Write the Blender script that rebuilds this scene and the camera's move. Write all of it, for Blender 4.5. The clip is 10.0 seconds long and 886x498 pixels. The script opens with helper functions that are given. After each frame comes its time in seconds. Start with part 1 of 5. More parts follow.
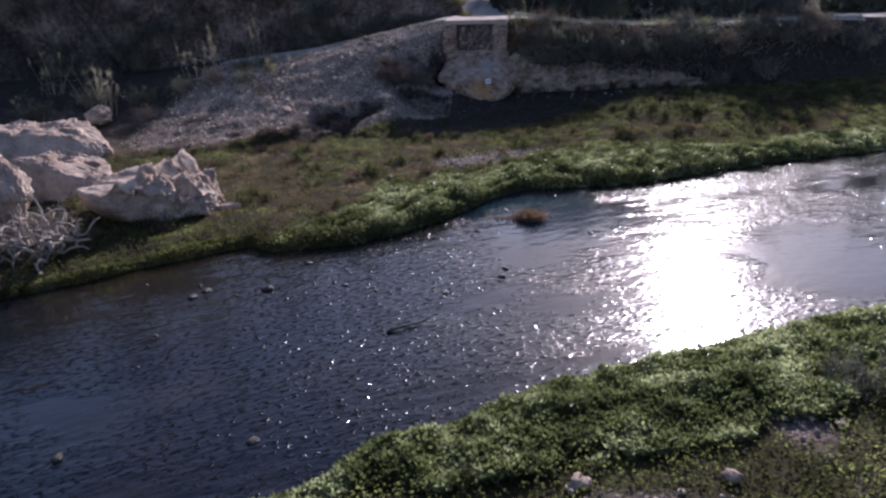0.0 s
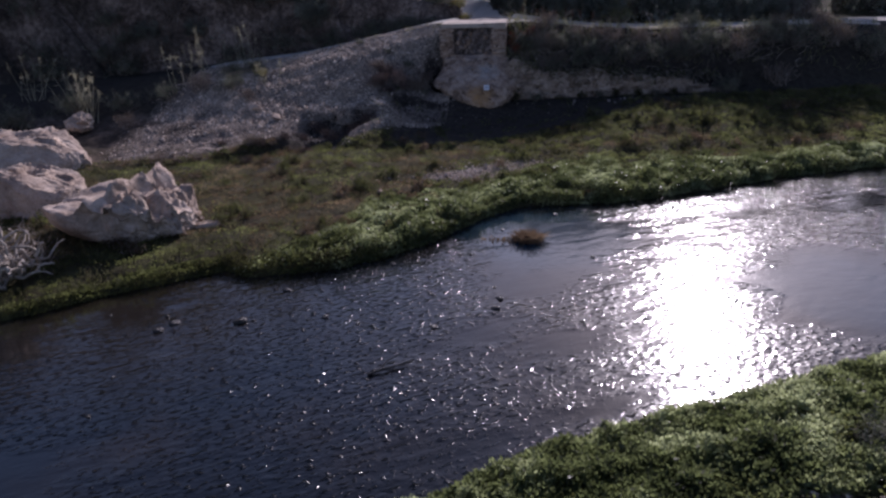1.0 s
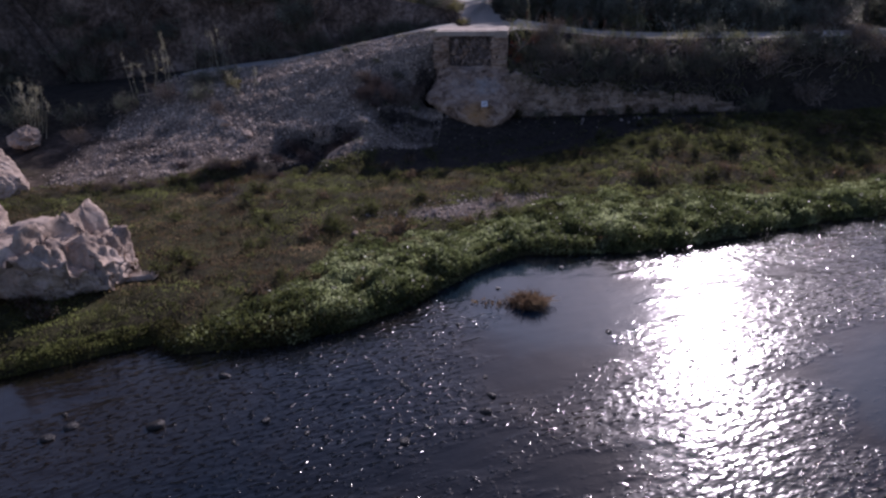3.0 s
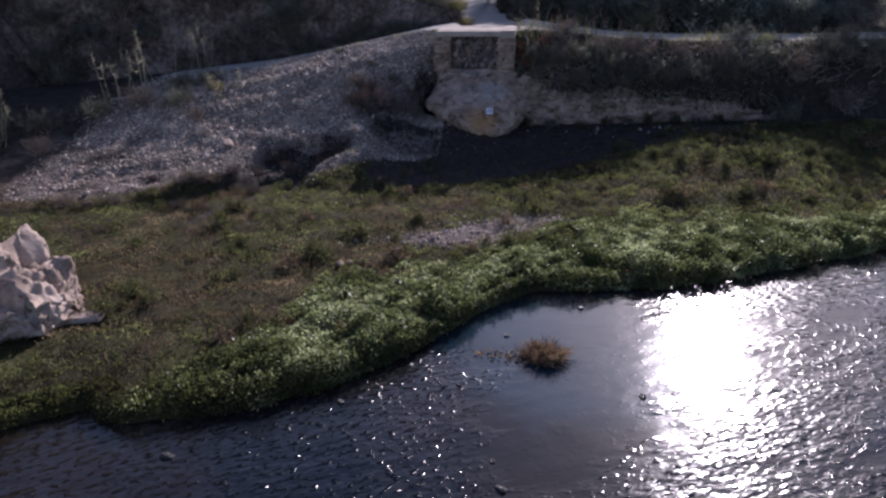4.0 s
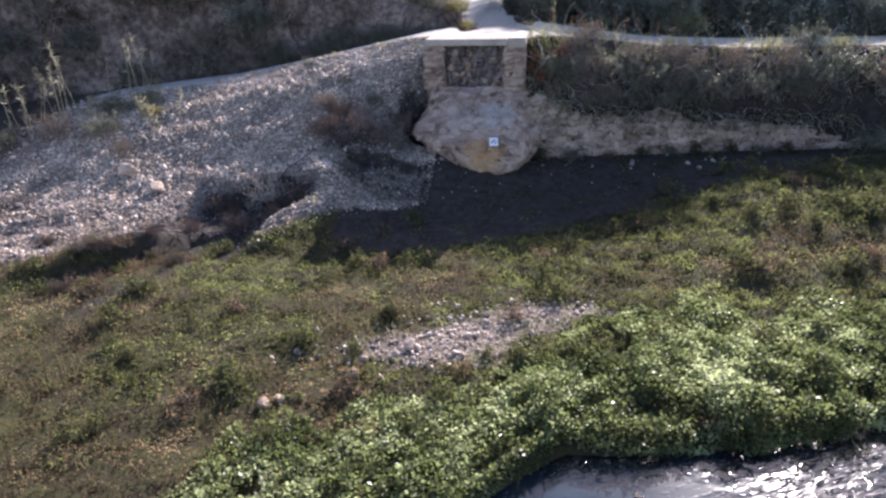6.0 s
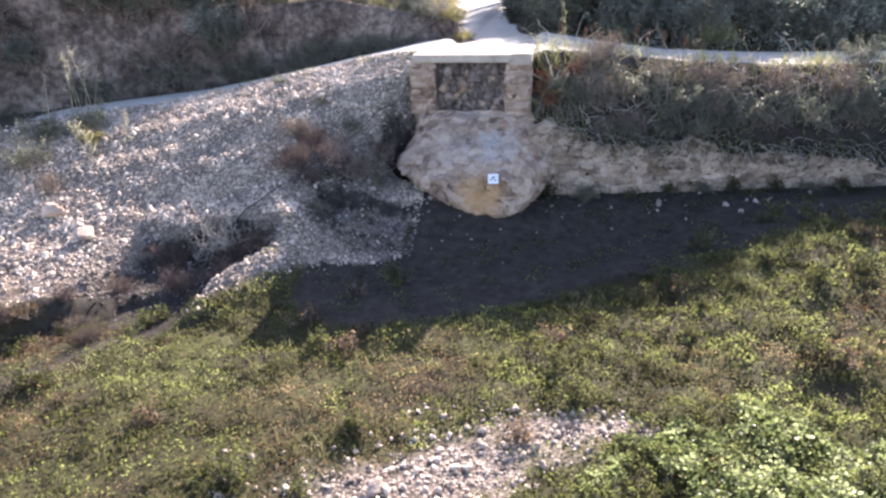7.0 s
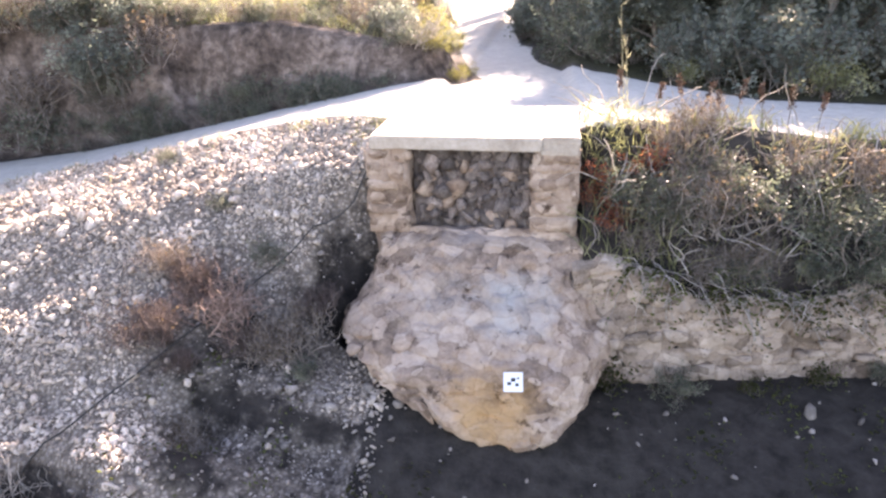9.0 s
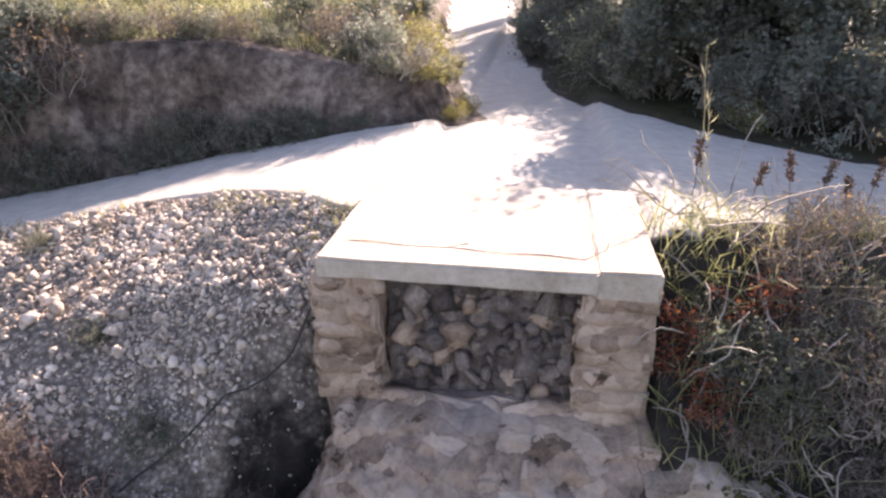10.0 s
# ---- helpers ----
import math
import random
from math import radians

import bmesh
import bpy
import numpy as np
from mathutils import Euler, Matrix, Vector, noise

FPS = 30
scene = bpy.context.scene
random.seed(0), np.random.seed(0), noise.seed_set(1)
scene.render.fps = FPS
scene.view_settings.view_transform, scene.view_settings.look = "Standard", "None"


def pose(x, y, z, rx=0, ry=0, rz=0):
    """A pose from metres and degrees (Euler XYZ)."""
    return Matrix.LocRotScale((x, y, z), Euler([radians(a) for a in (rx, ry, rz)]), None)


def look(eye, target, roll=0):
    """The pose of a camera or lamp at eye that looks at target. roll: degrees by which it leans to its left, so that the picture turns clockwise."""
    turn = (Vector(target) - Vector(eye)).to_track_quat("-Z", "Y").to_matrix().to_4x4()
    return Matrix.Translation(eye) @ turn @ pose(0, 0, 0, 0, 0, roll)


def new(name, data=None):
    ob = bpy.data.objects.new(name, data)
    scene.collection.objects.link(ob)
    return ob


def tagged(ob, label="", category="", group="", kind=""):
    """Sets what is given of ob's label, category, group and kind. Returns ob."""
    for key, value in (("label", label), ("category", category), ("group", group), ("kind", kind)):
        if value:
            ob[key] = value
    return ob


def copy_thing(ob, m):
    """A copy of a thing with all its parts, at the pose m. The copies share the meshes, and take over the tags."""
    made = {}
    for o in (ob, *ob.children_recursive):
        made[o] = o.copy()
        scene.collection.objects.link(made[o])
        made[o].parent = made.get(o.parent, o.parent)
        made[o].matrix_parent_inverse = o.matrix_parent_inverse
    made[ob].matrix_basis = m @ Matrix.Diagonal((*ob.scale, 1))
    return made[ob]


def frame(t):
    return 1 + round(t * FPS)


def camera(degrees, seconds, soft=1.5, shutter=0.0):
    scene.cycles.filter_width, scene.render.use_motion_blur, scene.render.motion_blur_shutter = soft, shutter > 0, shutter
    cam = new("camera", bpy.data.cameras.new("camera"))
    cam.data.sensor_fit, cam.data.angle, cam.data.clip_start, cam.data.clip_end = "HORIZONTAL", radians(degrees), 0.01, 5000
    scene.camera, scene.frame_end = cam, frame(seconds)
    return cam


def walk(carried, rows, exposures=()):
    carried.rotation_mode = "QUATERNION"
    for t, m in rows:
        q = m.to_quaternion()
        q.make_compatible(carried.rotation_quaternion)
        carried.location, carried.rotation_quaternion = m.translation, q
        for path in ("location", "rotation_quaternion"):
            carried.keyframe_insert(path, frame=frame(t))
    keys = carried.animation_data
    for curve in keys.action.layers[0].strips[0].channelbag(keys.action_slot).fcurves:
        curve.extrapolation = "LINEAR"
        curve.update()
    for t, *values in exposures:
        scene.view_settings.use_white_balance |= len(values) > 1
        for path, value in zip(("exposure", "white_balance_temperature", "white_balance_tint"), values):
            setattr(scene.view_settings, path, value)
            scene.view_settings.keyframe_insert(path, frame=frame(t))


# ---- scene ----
cam = camera(66.0, 10.0, soft=2.5)
PATH = [
    (0, (2.021, 0.192, 7.358), (1.766, 2.019, 6.587), -2.1),
    (0.5, (2.063, 0.939, 7.39), (1.806, 2.766, 6.618), -2.0),
    (1, (2.13, 1.791, 7.45), (1.869, 3.617, 6.676), -2.0),
    (1.5, (2.145, 2.652, 7.47), (1.881, 4.476, 6.694), -1.8),
    (2, (2.141, 3.676, 7.473), (1.874, 5.5, 6.695), -1.6),
    (2.5, (2.108, 4.687, 7.479), (1.84, 6.511, 6.702), -1.4),
    (2.7, (2.097, 5.04, 7.555), (1.834, 6.863, 6.777), -1.3),
    (4, (1.74, 8.453, 7.198), (1.472, 10.277, 6.424), -1.0),
    (4.5, (1.621, 9.796, 7.123), (1.349, 11.618, 6.346), -1.0),
    (5, (1.58, 11.421, 6.916), (1.294, 13.245, 6.146), -1.4),
    (5.2, (1.521, 12.076, 6.881), (1.238, 13.899, 6.109), -1.7),
    (6.5, (1.351, 16.447, 6.822), (1.05, 18.268, 6.053), -1.6),
    (7, (1.15, 18.407, 6.741), (0.851, 20.233, 5.984), -1.5),
    (7.5, (0.834, 20.463, 6.851), (0.546, 22.287, 6.082), -1.3),
    (8, (0.599, 22.744, 6.908), (0.309, 24.566, 6.138), -1.3),
    (8.5, (0.369, 24.802, 6.965), (0.078, 26.625, 6.196), -1.3),
    (9, (0.113, 27.087, 7.018), (-0.18, 28.912, 6.253), -1.2),
    (9.5, (-0.209, 29.26, 7.04), (-0.492, 31.088, 6.279), -1.1),
    (10, (-0.601, 31.512, 7.189), (-0.86, 33.34, 6.42), 0.3),
]
walk(cam, [(t, look(eye, target, roll)) for t, eye, target, roll in PATH],
     exposures=[(0, 0.08, 5850, 29), (1, -0.33, 5850, 32), (2.5, -0.48, 5850, 35), (4, 0.02, 5850, 30), (5, 0.55, 5950, 26), (6.5, 1.8, 6300, 24), (7.5, 2.5, 6850, 23), (9, 2.92, 7600, 28), (10, 1.95, 7300, 29)])


# ---- world, sun, exposure ----
SUN_AZ, SUN_EL = 11.8, 26.2
world = bpy.data.worlds.new("sky")
scene.world = world
world.use_nodes = True
wn = world.node_tree.nodes
sky = wn.new("ShaderNodeTexSky")
sky.sky_type, sky.sun_disc = "NISHITA", False
sky.sun_elevation, sky.sun_rotation = radians(SUN_EL), radians(SUN_AZ)
sky.air_density, sky.dust_density, sky.ozone_density = 0.9, 0.8, 1.0
wn["Background"].inputs[1].default_value = 0.115
world.node_tree.links.new(sky.outputs[0], wn["Background"].inputs[0])
sun = new("sun", bpy.data.lights.new("sun", "SUN"))
sun.data.energy, sun.data.angle, sun.data.color = 5.0, radians(0.55), (1.0, 0.94, 0.85)
az, el = radians(SUN_AZ), radians(SUN_EL)
SUNWARD = Vector((math.sin(az) * math.cos(el), math.cos(az) * math.cos(el), math.sin(el)))
sun.matrix_world = look(SUNWARD * 200, (0, 0, 0))


# ---- material helpers ----
def nodes_of(name):
    m = bpy.data.materials.new(name)
    m.use_nodes = True
    return m, m.node_tree.nodes, m.node_tree.links, m.node_tree.nodes["Principled BSDF"]


def coords(n):
    return n.new("ShaderNodeTexCoord").outputs["Object"]


def noise_tex(n, l, scale, detail=4.0, rough=0.6, vec=None):
    t = n.new("ShaderNodeTexNoise")
    t.inputs["Scale"].default_value, t.inputs["Detail"].default_value, t.inputs["Roughness"].default_value = scale, detail, rough
    if vec is not None:
        l.new(vec, t.inputs["Vector"])
    return t.outputs["Fac"]


def ramp(n, l, fac, *stops):
    r = n.new("ShaderNodeValToRGB")
    while len(r.color_ramp.elements) < len(stops):
        r.color_ramp.elements.new(0.5)
    for e, (p, c) in zip(r.color_ramp.elements, stops):
        e.position, e.color = p, (*c, 1) if len(c) == 3 else c
    l.new(fac, r.inputs[0])
    return r.outputs["Color"]


def mix(n, l, fac, a, b, how="MIX"):
    x = n.new("ShaderNodeMix")
    x.data_type, x.blend_type = "RGBA", how
    for v, s in ((fac, x.inputs[0]), (a, x.inputs[6]), (b, x.inputs[7])):
        if isinstance(v, (int, float)):
            s.default_value = v
        elif isinstance(v, tuple):
            s.default_value = (*v, 1)
        else:
            l.new(v, s)
    return x.outputs[2]


def calc(n, l, how, a, b=0.5, clamp=False):
    x = n.new("ShaderNodeMath")
    x.operation, x.use_clamp = how, clamp
    for v, s in ((a, x.inputs[0]), (b, x.inputs[1])):
        if isinstance(v, (int, float)):
            s.default_value = v
        else:
            l.new(v, s)
    return x.outputs[0]


def bump(n, l, p, height, strength=0.5, dist=0.02):
    b = n.new("ShaderNodeBump")
    b.inputs["Strength"].default_value, b.inputs["Distance"].default_value = strength, dist
    l.new(height, b.inputs["Height"])
    l.new(b.outputs[0], p.inputs["Normal"])


def rocky(name, dark, mid, light, scale=1.5, rough=0.9, relief=0.6, stain=None, per_piece=0.0):
    """Stone, concrete or earth: broad tone, fine grain, relief."""
    m, n, l, p = nodes_of(name)
    c = coords(n)
    broad, fine = noise_tex(n, l, scale, 5, 0.6, c), noise_tex(n, l, scale * 11, 6, 0.7, c)
    tone = calc(n, l, "ADD", calc(n, l, "MULTIPLY", broad, 0.6), calc(n, l, "MULTIPLY", fine, 0.4))
    col = ramp(n, l, tone, (0.34, dark), (0.5, mid), (0.66, light))
    if stain:
        col = mix(n, l, ramp(n, l, noise_tex(n, l, scale * 0.55, 3, 0.5, c), (0.52, (0, 0, 0)), (0.68, (1, 1, 1))), col, stain)
    if per_piece:
        rnd = n.new("ShaderNodeObjectInfo").outputs["Random"]
        isl = n.new("ShaderNodeNewGeometry").outputs["Random Per Island"]
        v = calc(n, l, "FRACT", calc(n, l, "ADD", rnd, isl))
        v = calc(n, l, "ADD", calc(n, l, "MULTIPLY", v, per_piece), 1 - per_piece * 0.6)
        g = n.new("ShaderNodeCombineColor")
        for i in range(3):
            l.new(v, g.inputs[i])
        col = mix(n, l, 1.0, col, g.outputs[0], "MULTIPLY")
    l.new(col, p.inputs["Base Color"])
    p.inputs["Roughness"].default_value = rough
    p.inputs["Specular IOR Level"].default_value = 0.25
    bump(n, l, p, tone, relief, 0.05)
    return m


def blot(n, l, col, centre, radius, tone, strength=0.8):
    """An irregular stain round a place on the masonry."""
    at = n.new("ShaderNodeNewGeometry").outputs["Position"]
    d = n.new("ShaderNodeVectorMath")
    d.operation = "DISTANCE"
    l.new(at, d.inputs[0])
    d.inputs[1].default_value = centre
    d = calc(n, l, "DIVIDE", d.outputs["Value"], radius)
    d = calc(n, l, "ADD", d, calc(n, l, "MULTIPLY", calc(n, l, "SUBTRACT", noise_tex(n, l, 2.6, 4, 0.65, at), 0.5), 1.7))
    s = strength
    return mix(n, l, ramp(n, l, d, (0.15, (s, s, s)), (1.05, (0, 0, 0))), col, tone)


def masonry(name, dark, mid, light, cell=3.6, joint=0.55, per_piece=0.3, blots=()):
    """Mortared rubble: stone-sized patches of tone, worn grain, painted hole shade and soft joints."""
    m, n, l, p = nodes_of(name)
    at = n.new("ShaderNodeNewGeometry").outputs["Position"]
    bend = n.new("ShaderNodeTexNoise")
    bend.inputs["Scale"].default_value, bend.inputs["Detail"].default_value = 3.5, 4
    l.new(at, bend.inputs["Vector"])
    warped = mix(n, l, 0.22, at, bend.outputs["Color"], "ADD")
    squash = n.new("ShaderNodeMapping")
    squash.inputs["Scale"].default_value = (1.0, 1.0, 1.5)
    l.new(warped, squash.inputs[0])
    cells, gaps = n.new("ShaderNodeTexVoronoi"), n.new("ShaderNodeTexVoronoi")
    gaps.feature = "DISTANCE_TO_EDGE"
    for v in (cells, gaps):
        v.inputs["Scale"].default_value = cell
        l.new(squash.outputs[0], v.inputs["Vector"])
    grey = n.new("ShaderNodeRGBToBW")
    l.new(cells.outputs["Color"], grey.inputs[0])
    broad, fine = noise_tex(n, l, 1.7, 5, 0.65, at), noise_tex(n, l, 17.0, 6, 0.72, at)
    tone = calc(n, l, "ADD", calc(n, l, "MULTIPLY", broad, 0.52), calc(n, l, "ADD", calc(n, l, "MULTIPLY", fine, 0.22), calc(n, l, "MULTIPLY", grey.outputs[0], 0.26)))
    col = ramp(n, l, tone, (0.36, dark), (0.48, mid), (0.62, light))
    for b in blots:
        col = blot(n, l, col, *b)
    # dark spots in the colour stand in for the shade of small holes
    pit_shade = ramp(n, l, noise_tex(n, l, 4.2, 5, 0.68, at), (0.33, (0.22, 0.19, 0.17)), (0.40, (1, 1, 1)))
    col = mix(n, l, 0.85, col, pit_shade, "MULTIPLY")
    seam = ramp(n, l, calc(n, l, "ADD", gaps.outputs["Distance"], calc(n, l, "MULTIPLY", calc(n, l, "SUBTRACT", fine, 0.5), 0.12)), (0.0, (0.45, 0.41, 0.37)), (0.06, (1, 1, 1)))
    col = mix(n, l, joint, col, seam, "MULTIPLY")
    if per_piece:
        v = calc(n, l, "ADD", calc(n, l, "MULTIPLY", n.new("ShaderNodeObjectInfo").outputs["Random"], per_piece), 1 - per_piece * 0.5)
        g = n.new("ShaderNodeCombineColor")
        for i in range(3):
            l.new(v, g.inputs[i])
        col = mix(n, l, 1.0, col, g.outputs[0], "MULTIPLY")
    l.new(col, p.inputs["Base Color"])
    p.inputs["Roughness"].default_value = 0.92
    p.inputs["Specular IOR Level"].default_value = 0.2
    bump(n, l, p, calc(n, l, "ADD", tone, calc(n, l, "MULTIPLY", gaps.outputs["Distance"], 0.3)), 0.9, 0.07)
    return m


def leafy(name, tones, see_through=0.35, rough=0.6, patch=0.8, gloss=1.0):
    """Leaves and blades: a tone per piece and per patch; thin, so that light shows through."""
    m, n, l, p = nodes_of(name)
    isl = n.new("ShaderNodeNewGeometry").outputs["Random Per Island"]
    broad = noise_tex(n, l, patch, 5, 0.7, coords(n))
    v = calc(n, l, "ADD", calc(n, l, "MULTIPLY", isl, 0.16), calc(n, l, "MULTIPLY", ramp(n, l, broad, (0.36, (0, 0, 0)), (0.64, (1, 1, 1))), 0.84))
    col = ramp(n, l, v, *[(i / max(1, len(tones) - 1), t) for i, t in enumerate(tones)])
    l.new(mix(n, l, 1.0, col, (gloss, gloss, gloss), "MULTIPLY"), p.inputs["Base Color"])
    p.inputs["Roughness"].default_value = rough
    p.inputs["Specular IOR Level"].default_value = 0.3
    t = n.new("ShaderNodeBsdfTranslucent")
    l.new(mix(n, l, 1.0, col, (2.45, 2.55, 2.25), "MULTIPLY"), t.inputs[0])
    x = n.new("ShaderNodeMixShader")
    x.inputs[0].default_value = see_through
    l.new(p.outputs[0], x.inputs[1])
    l.new(t.outputs[0], x.inputs[2])
    l.new(x.outputs[0], n["Material Output"].inputs[0])
    return m


BOULDER = rocky("boulder_stone", (0.215, 0.155, 0.118), (0.43, 0.333, 0.262), (0.65, 0.535, 0.44), 1.1, relief=1.0)
PEBBLE = rocky("gravel_stone", (0.27, 0.217, 0.172), (0.50, 0.408, 0.328), (0.71, 0.602, 0.505), 1.2, relief=0.4, per_piece=0.65)
# darker copy of the gravel stone, for stones that lie in shade
SHADE_STONE = rocky("shade_stone", (0.14, 0.116, 0.098), (0.28, 0.236, 0.203), (0.45, 0.388, 0.338), 3.0, relief=0.5, per_piece=0.9)
STAINS = (((-0.55, 34.75, 1.42), 0.85, (0.50, 0.30, 0.145), 0.85), ((-0.3, 36.1, 2.25), 0.75, (0.37, 0.365, 0.345), 0.7), ((-1.5, 36.3, 2.1), 0.8, (0.56, 0.49, 0.43), 0.5), ((-2.3, 37.0, 1.7), 0.6, (0.50, 0.36, 0.28), 0.6), ((-1.1, 37.2, 3.0), 0.7, (0.42, 0.35, 0.32), 0.5))
MASONRY = masonry("masonry", (0.180, 0.121, 0.088), (0.345, 0.246, 0.181), (0.500, 0.379, 0.292), 4.5, 0.15, 0.14, STAINS)
MORTAR = masonry("mortar", (0.138, 0.094, 0.069), (0.322, 0.229, 0.170), (0.490, 0.373, 0.290), 3.0, 0.28, 0.0, STAINS)
WALL_STONE = masonry("wall_stone", (0.143, 0.104, 0.077), (0.304, 0.230, 0.176), (0.455, 0.358, 0.282), 3.4, 0.4, 0.35)
RUBBLE = rocky("rubble_core", (0.12, 0.092, 0.080), (0.27, 0.214, 0.185), (0.46, 0.385, 0.335), 2.6, relief=1.0, per_piece=1.0)
# fill between the rubble stones, darker than the stones themselves
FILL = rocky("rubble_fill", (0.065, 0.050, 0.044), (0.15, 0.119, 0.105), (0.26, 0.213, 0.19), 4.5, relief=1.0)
CONCRETE = rocky("pale_concrete", (0.33, 0.265, 0.205), (0.46, 0.385, 0.31), (0.60, 0.53, 0.45), 1.3, relief=0.4)
WET_STONE = rocky("wet_stone", (0.016, 0.015, 0.014), (0.034, 0.031, 0.028), (0.075, 0.068, 0.06), 3.0, rough=0.35, relief=0.5)
RUST_TWIG = rocky("rust_twig", (0.16, 0.095, 0.07), (0.34, 0.225, 0.175), (0.56, 0.42, 0.345), 5.0, relief=0.4, per_piece=0.8)
BARK = rocky("bark", (0.10, 0.08, 0.06), (0.19, 0.16, 0.13), (0.30, 0.26, 0.22), 6.0, relief=0.6)
DRY_TWIG = rocky("dry_twig", (0.24, 0.195, 0.16), (0.42, 0.36, 0.30), (0.60, 0.54, 0.47), 5.0, relief=0.4, per_piece=0.6)
SCRUB_TWIG = rocky("scrub_twig", (0.12, 0.094, 0.078), (0.26, 0.212, 0.178), (0.46, 0.395, 0.335), 5.0, relief=0.4, per_piece=0.9)
RED_TWIG = rocky("red_twig", (0.065, 0.044, 0.038), (0.13, 0.092, 0.08), (0.27, 0.205, 0.178), 5.0, relief=0.4, per_piece=0.9)
CRESS = leafy("cress_leaf", [(0.026, 0.034, 0.013), (0.104, 0.120, 0.052), (0.33, 0.352, 0.215)], 0.48, 0.35, 0.9)
RUST_GRASS = leafy("rust_grass", [(0.055, 0.034, 0.024), (0.12, 0.078, 0.052), (0.20, 0.145, 0.10)], 0.4, 0.7, 3.0)
GRASS = leafy("meadow_leaf", [(0.018, 0.016, 0.007), (0.060, 0.065, 0.024), (0.150, 0.166, 0.064)], 0.6, 0.7, 0.8, 0.6)
BROWN = leafy("dry_leaf", [(0.027, 0.017, 0.011), (0.078, 0.052, 0.033), (0.19, 0.14, 0.09)], 0.6, 0.7, 0.9, 0.7)
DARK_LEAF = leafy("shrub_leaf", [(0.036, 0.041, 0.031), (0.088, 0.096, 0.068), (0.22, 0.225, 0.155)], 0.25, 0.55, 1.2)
TALL_GRASS = leafy("tall_grass_blade", [(0.085, 0.086, 0.036), (0.20, 0.195, 0.09), (0.36, 0.33, 0.20)], 0.24, 0.55, 1.5)
STRAW = leafy("straw_blade", [(0.045, 0.043, 0.019), (0.11, 0.102, 0.05), (0.21, 0.19, 0.11)], 0.3, 0.6, 1.2)
YELLOW_LEAF = leafy("yellow_leaf", [(0.09, 0.078, 0.025), (0.17, 0.15, 0.05), (0.25, 0.23, 0.10)], 0.4, 0.6, 1.5)
RED_LEAF = leafy("rust_leaf", [(0.13, 0.034, 0.02), (0.24, 0.07, 0.034), (0.30, 0.125, 0.07)], 0.3, 0.6, 2.0)
TREE_LEAF = leafy("evergreen_leaf", [(0.056, 0.063, 0.052), (0.138, 0.149, 0.122), (0.285, 0.294, 0.238)], 0.3, 0.55, 0.7)
REED = leafy("reed_stem", [(0.20, 0.18, 0.12), (0.31, 0.285, 0.20), (0.44, 0.41, 0.31)], 0.2, 0.6, 2.0)
SEED = leafy("seed_head", [(0.05, 0.03, 0.02), (0.09, 0.05, 0.035), (0.14, 0.08, 0.05)], 0.1, 0.8, 2.0)


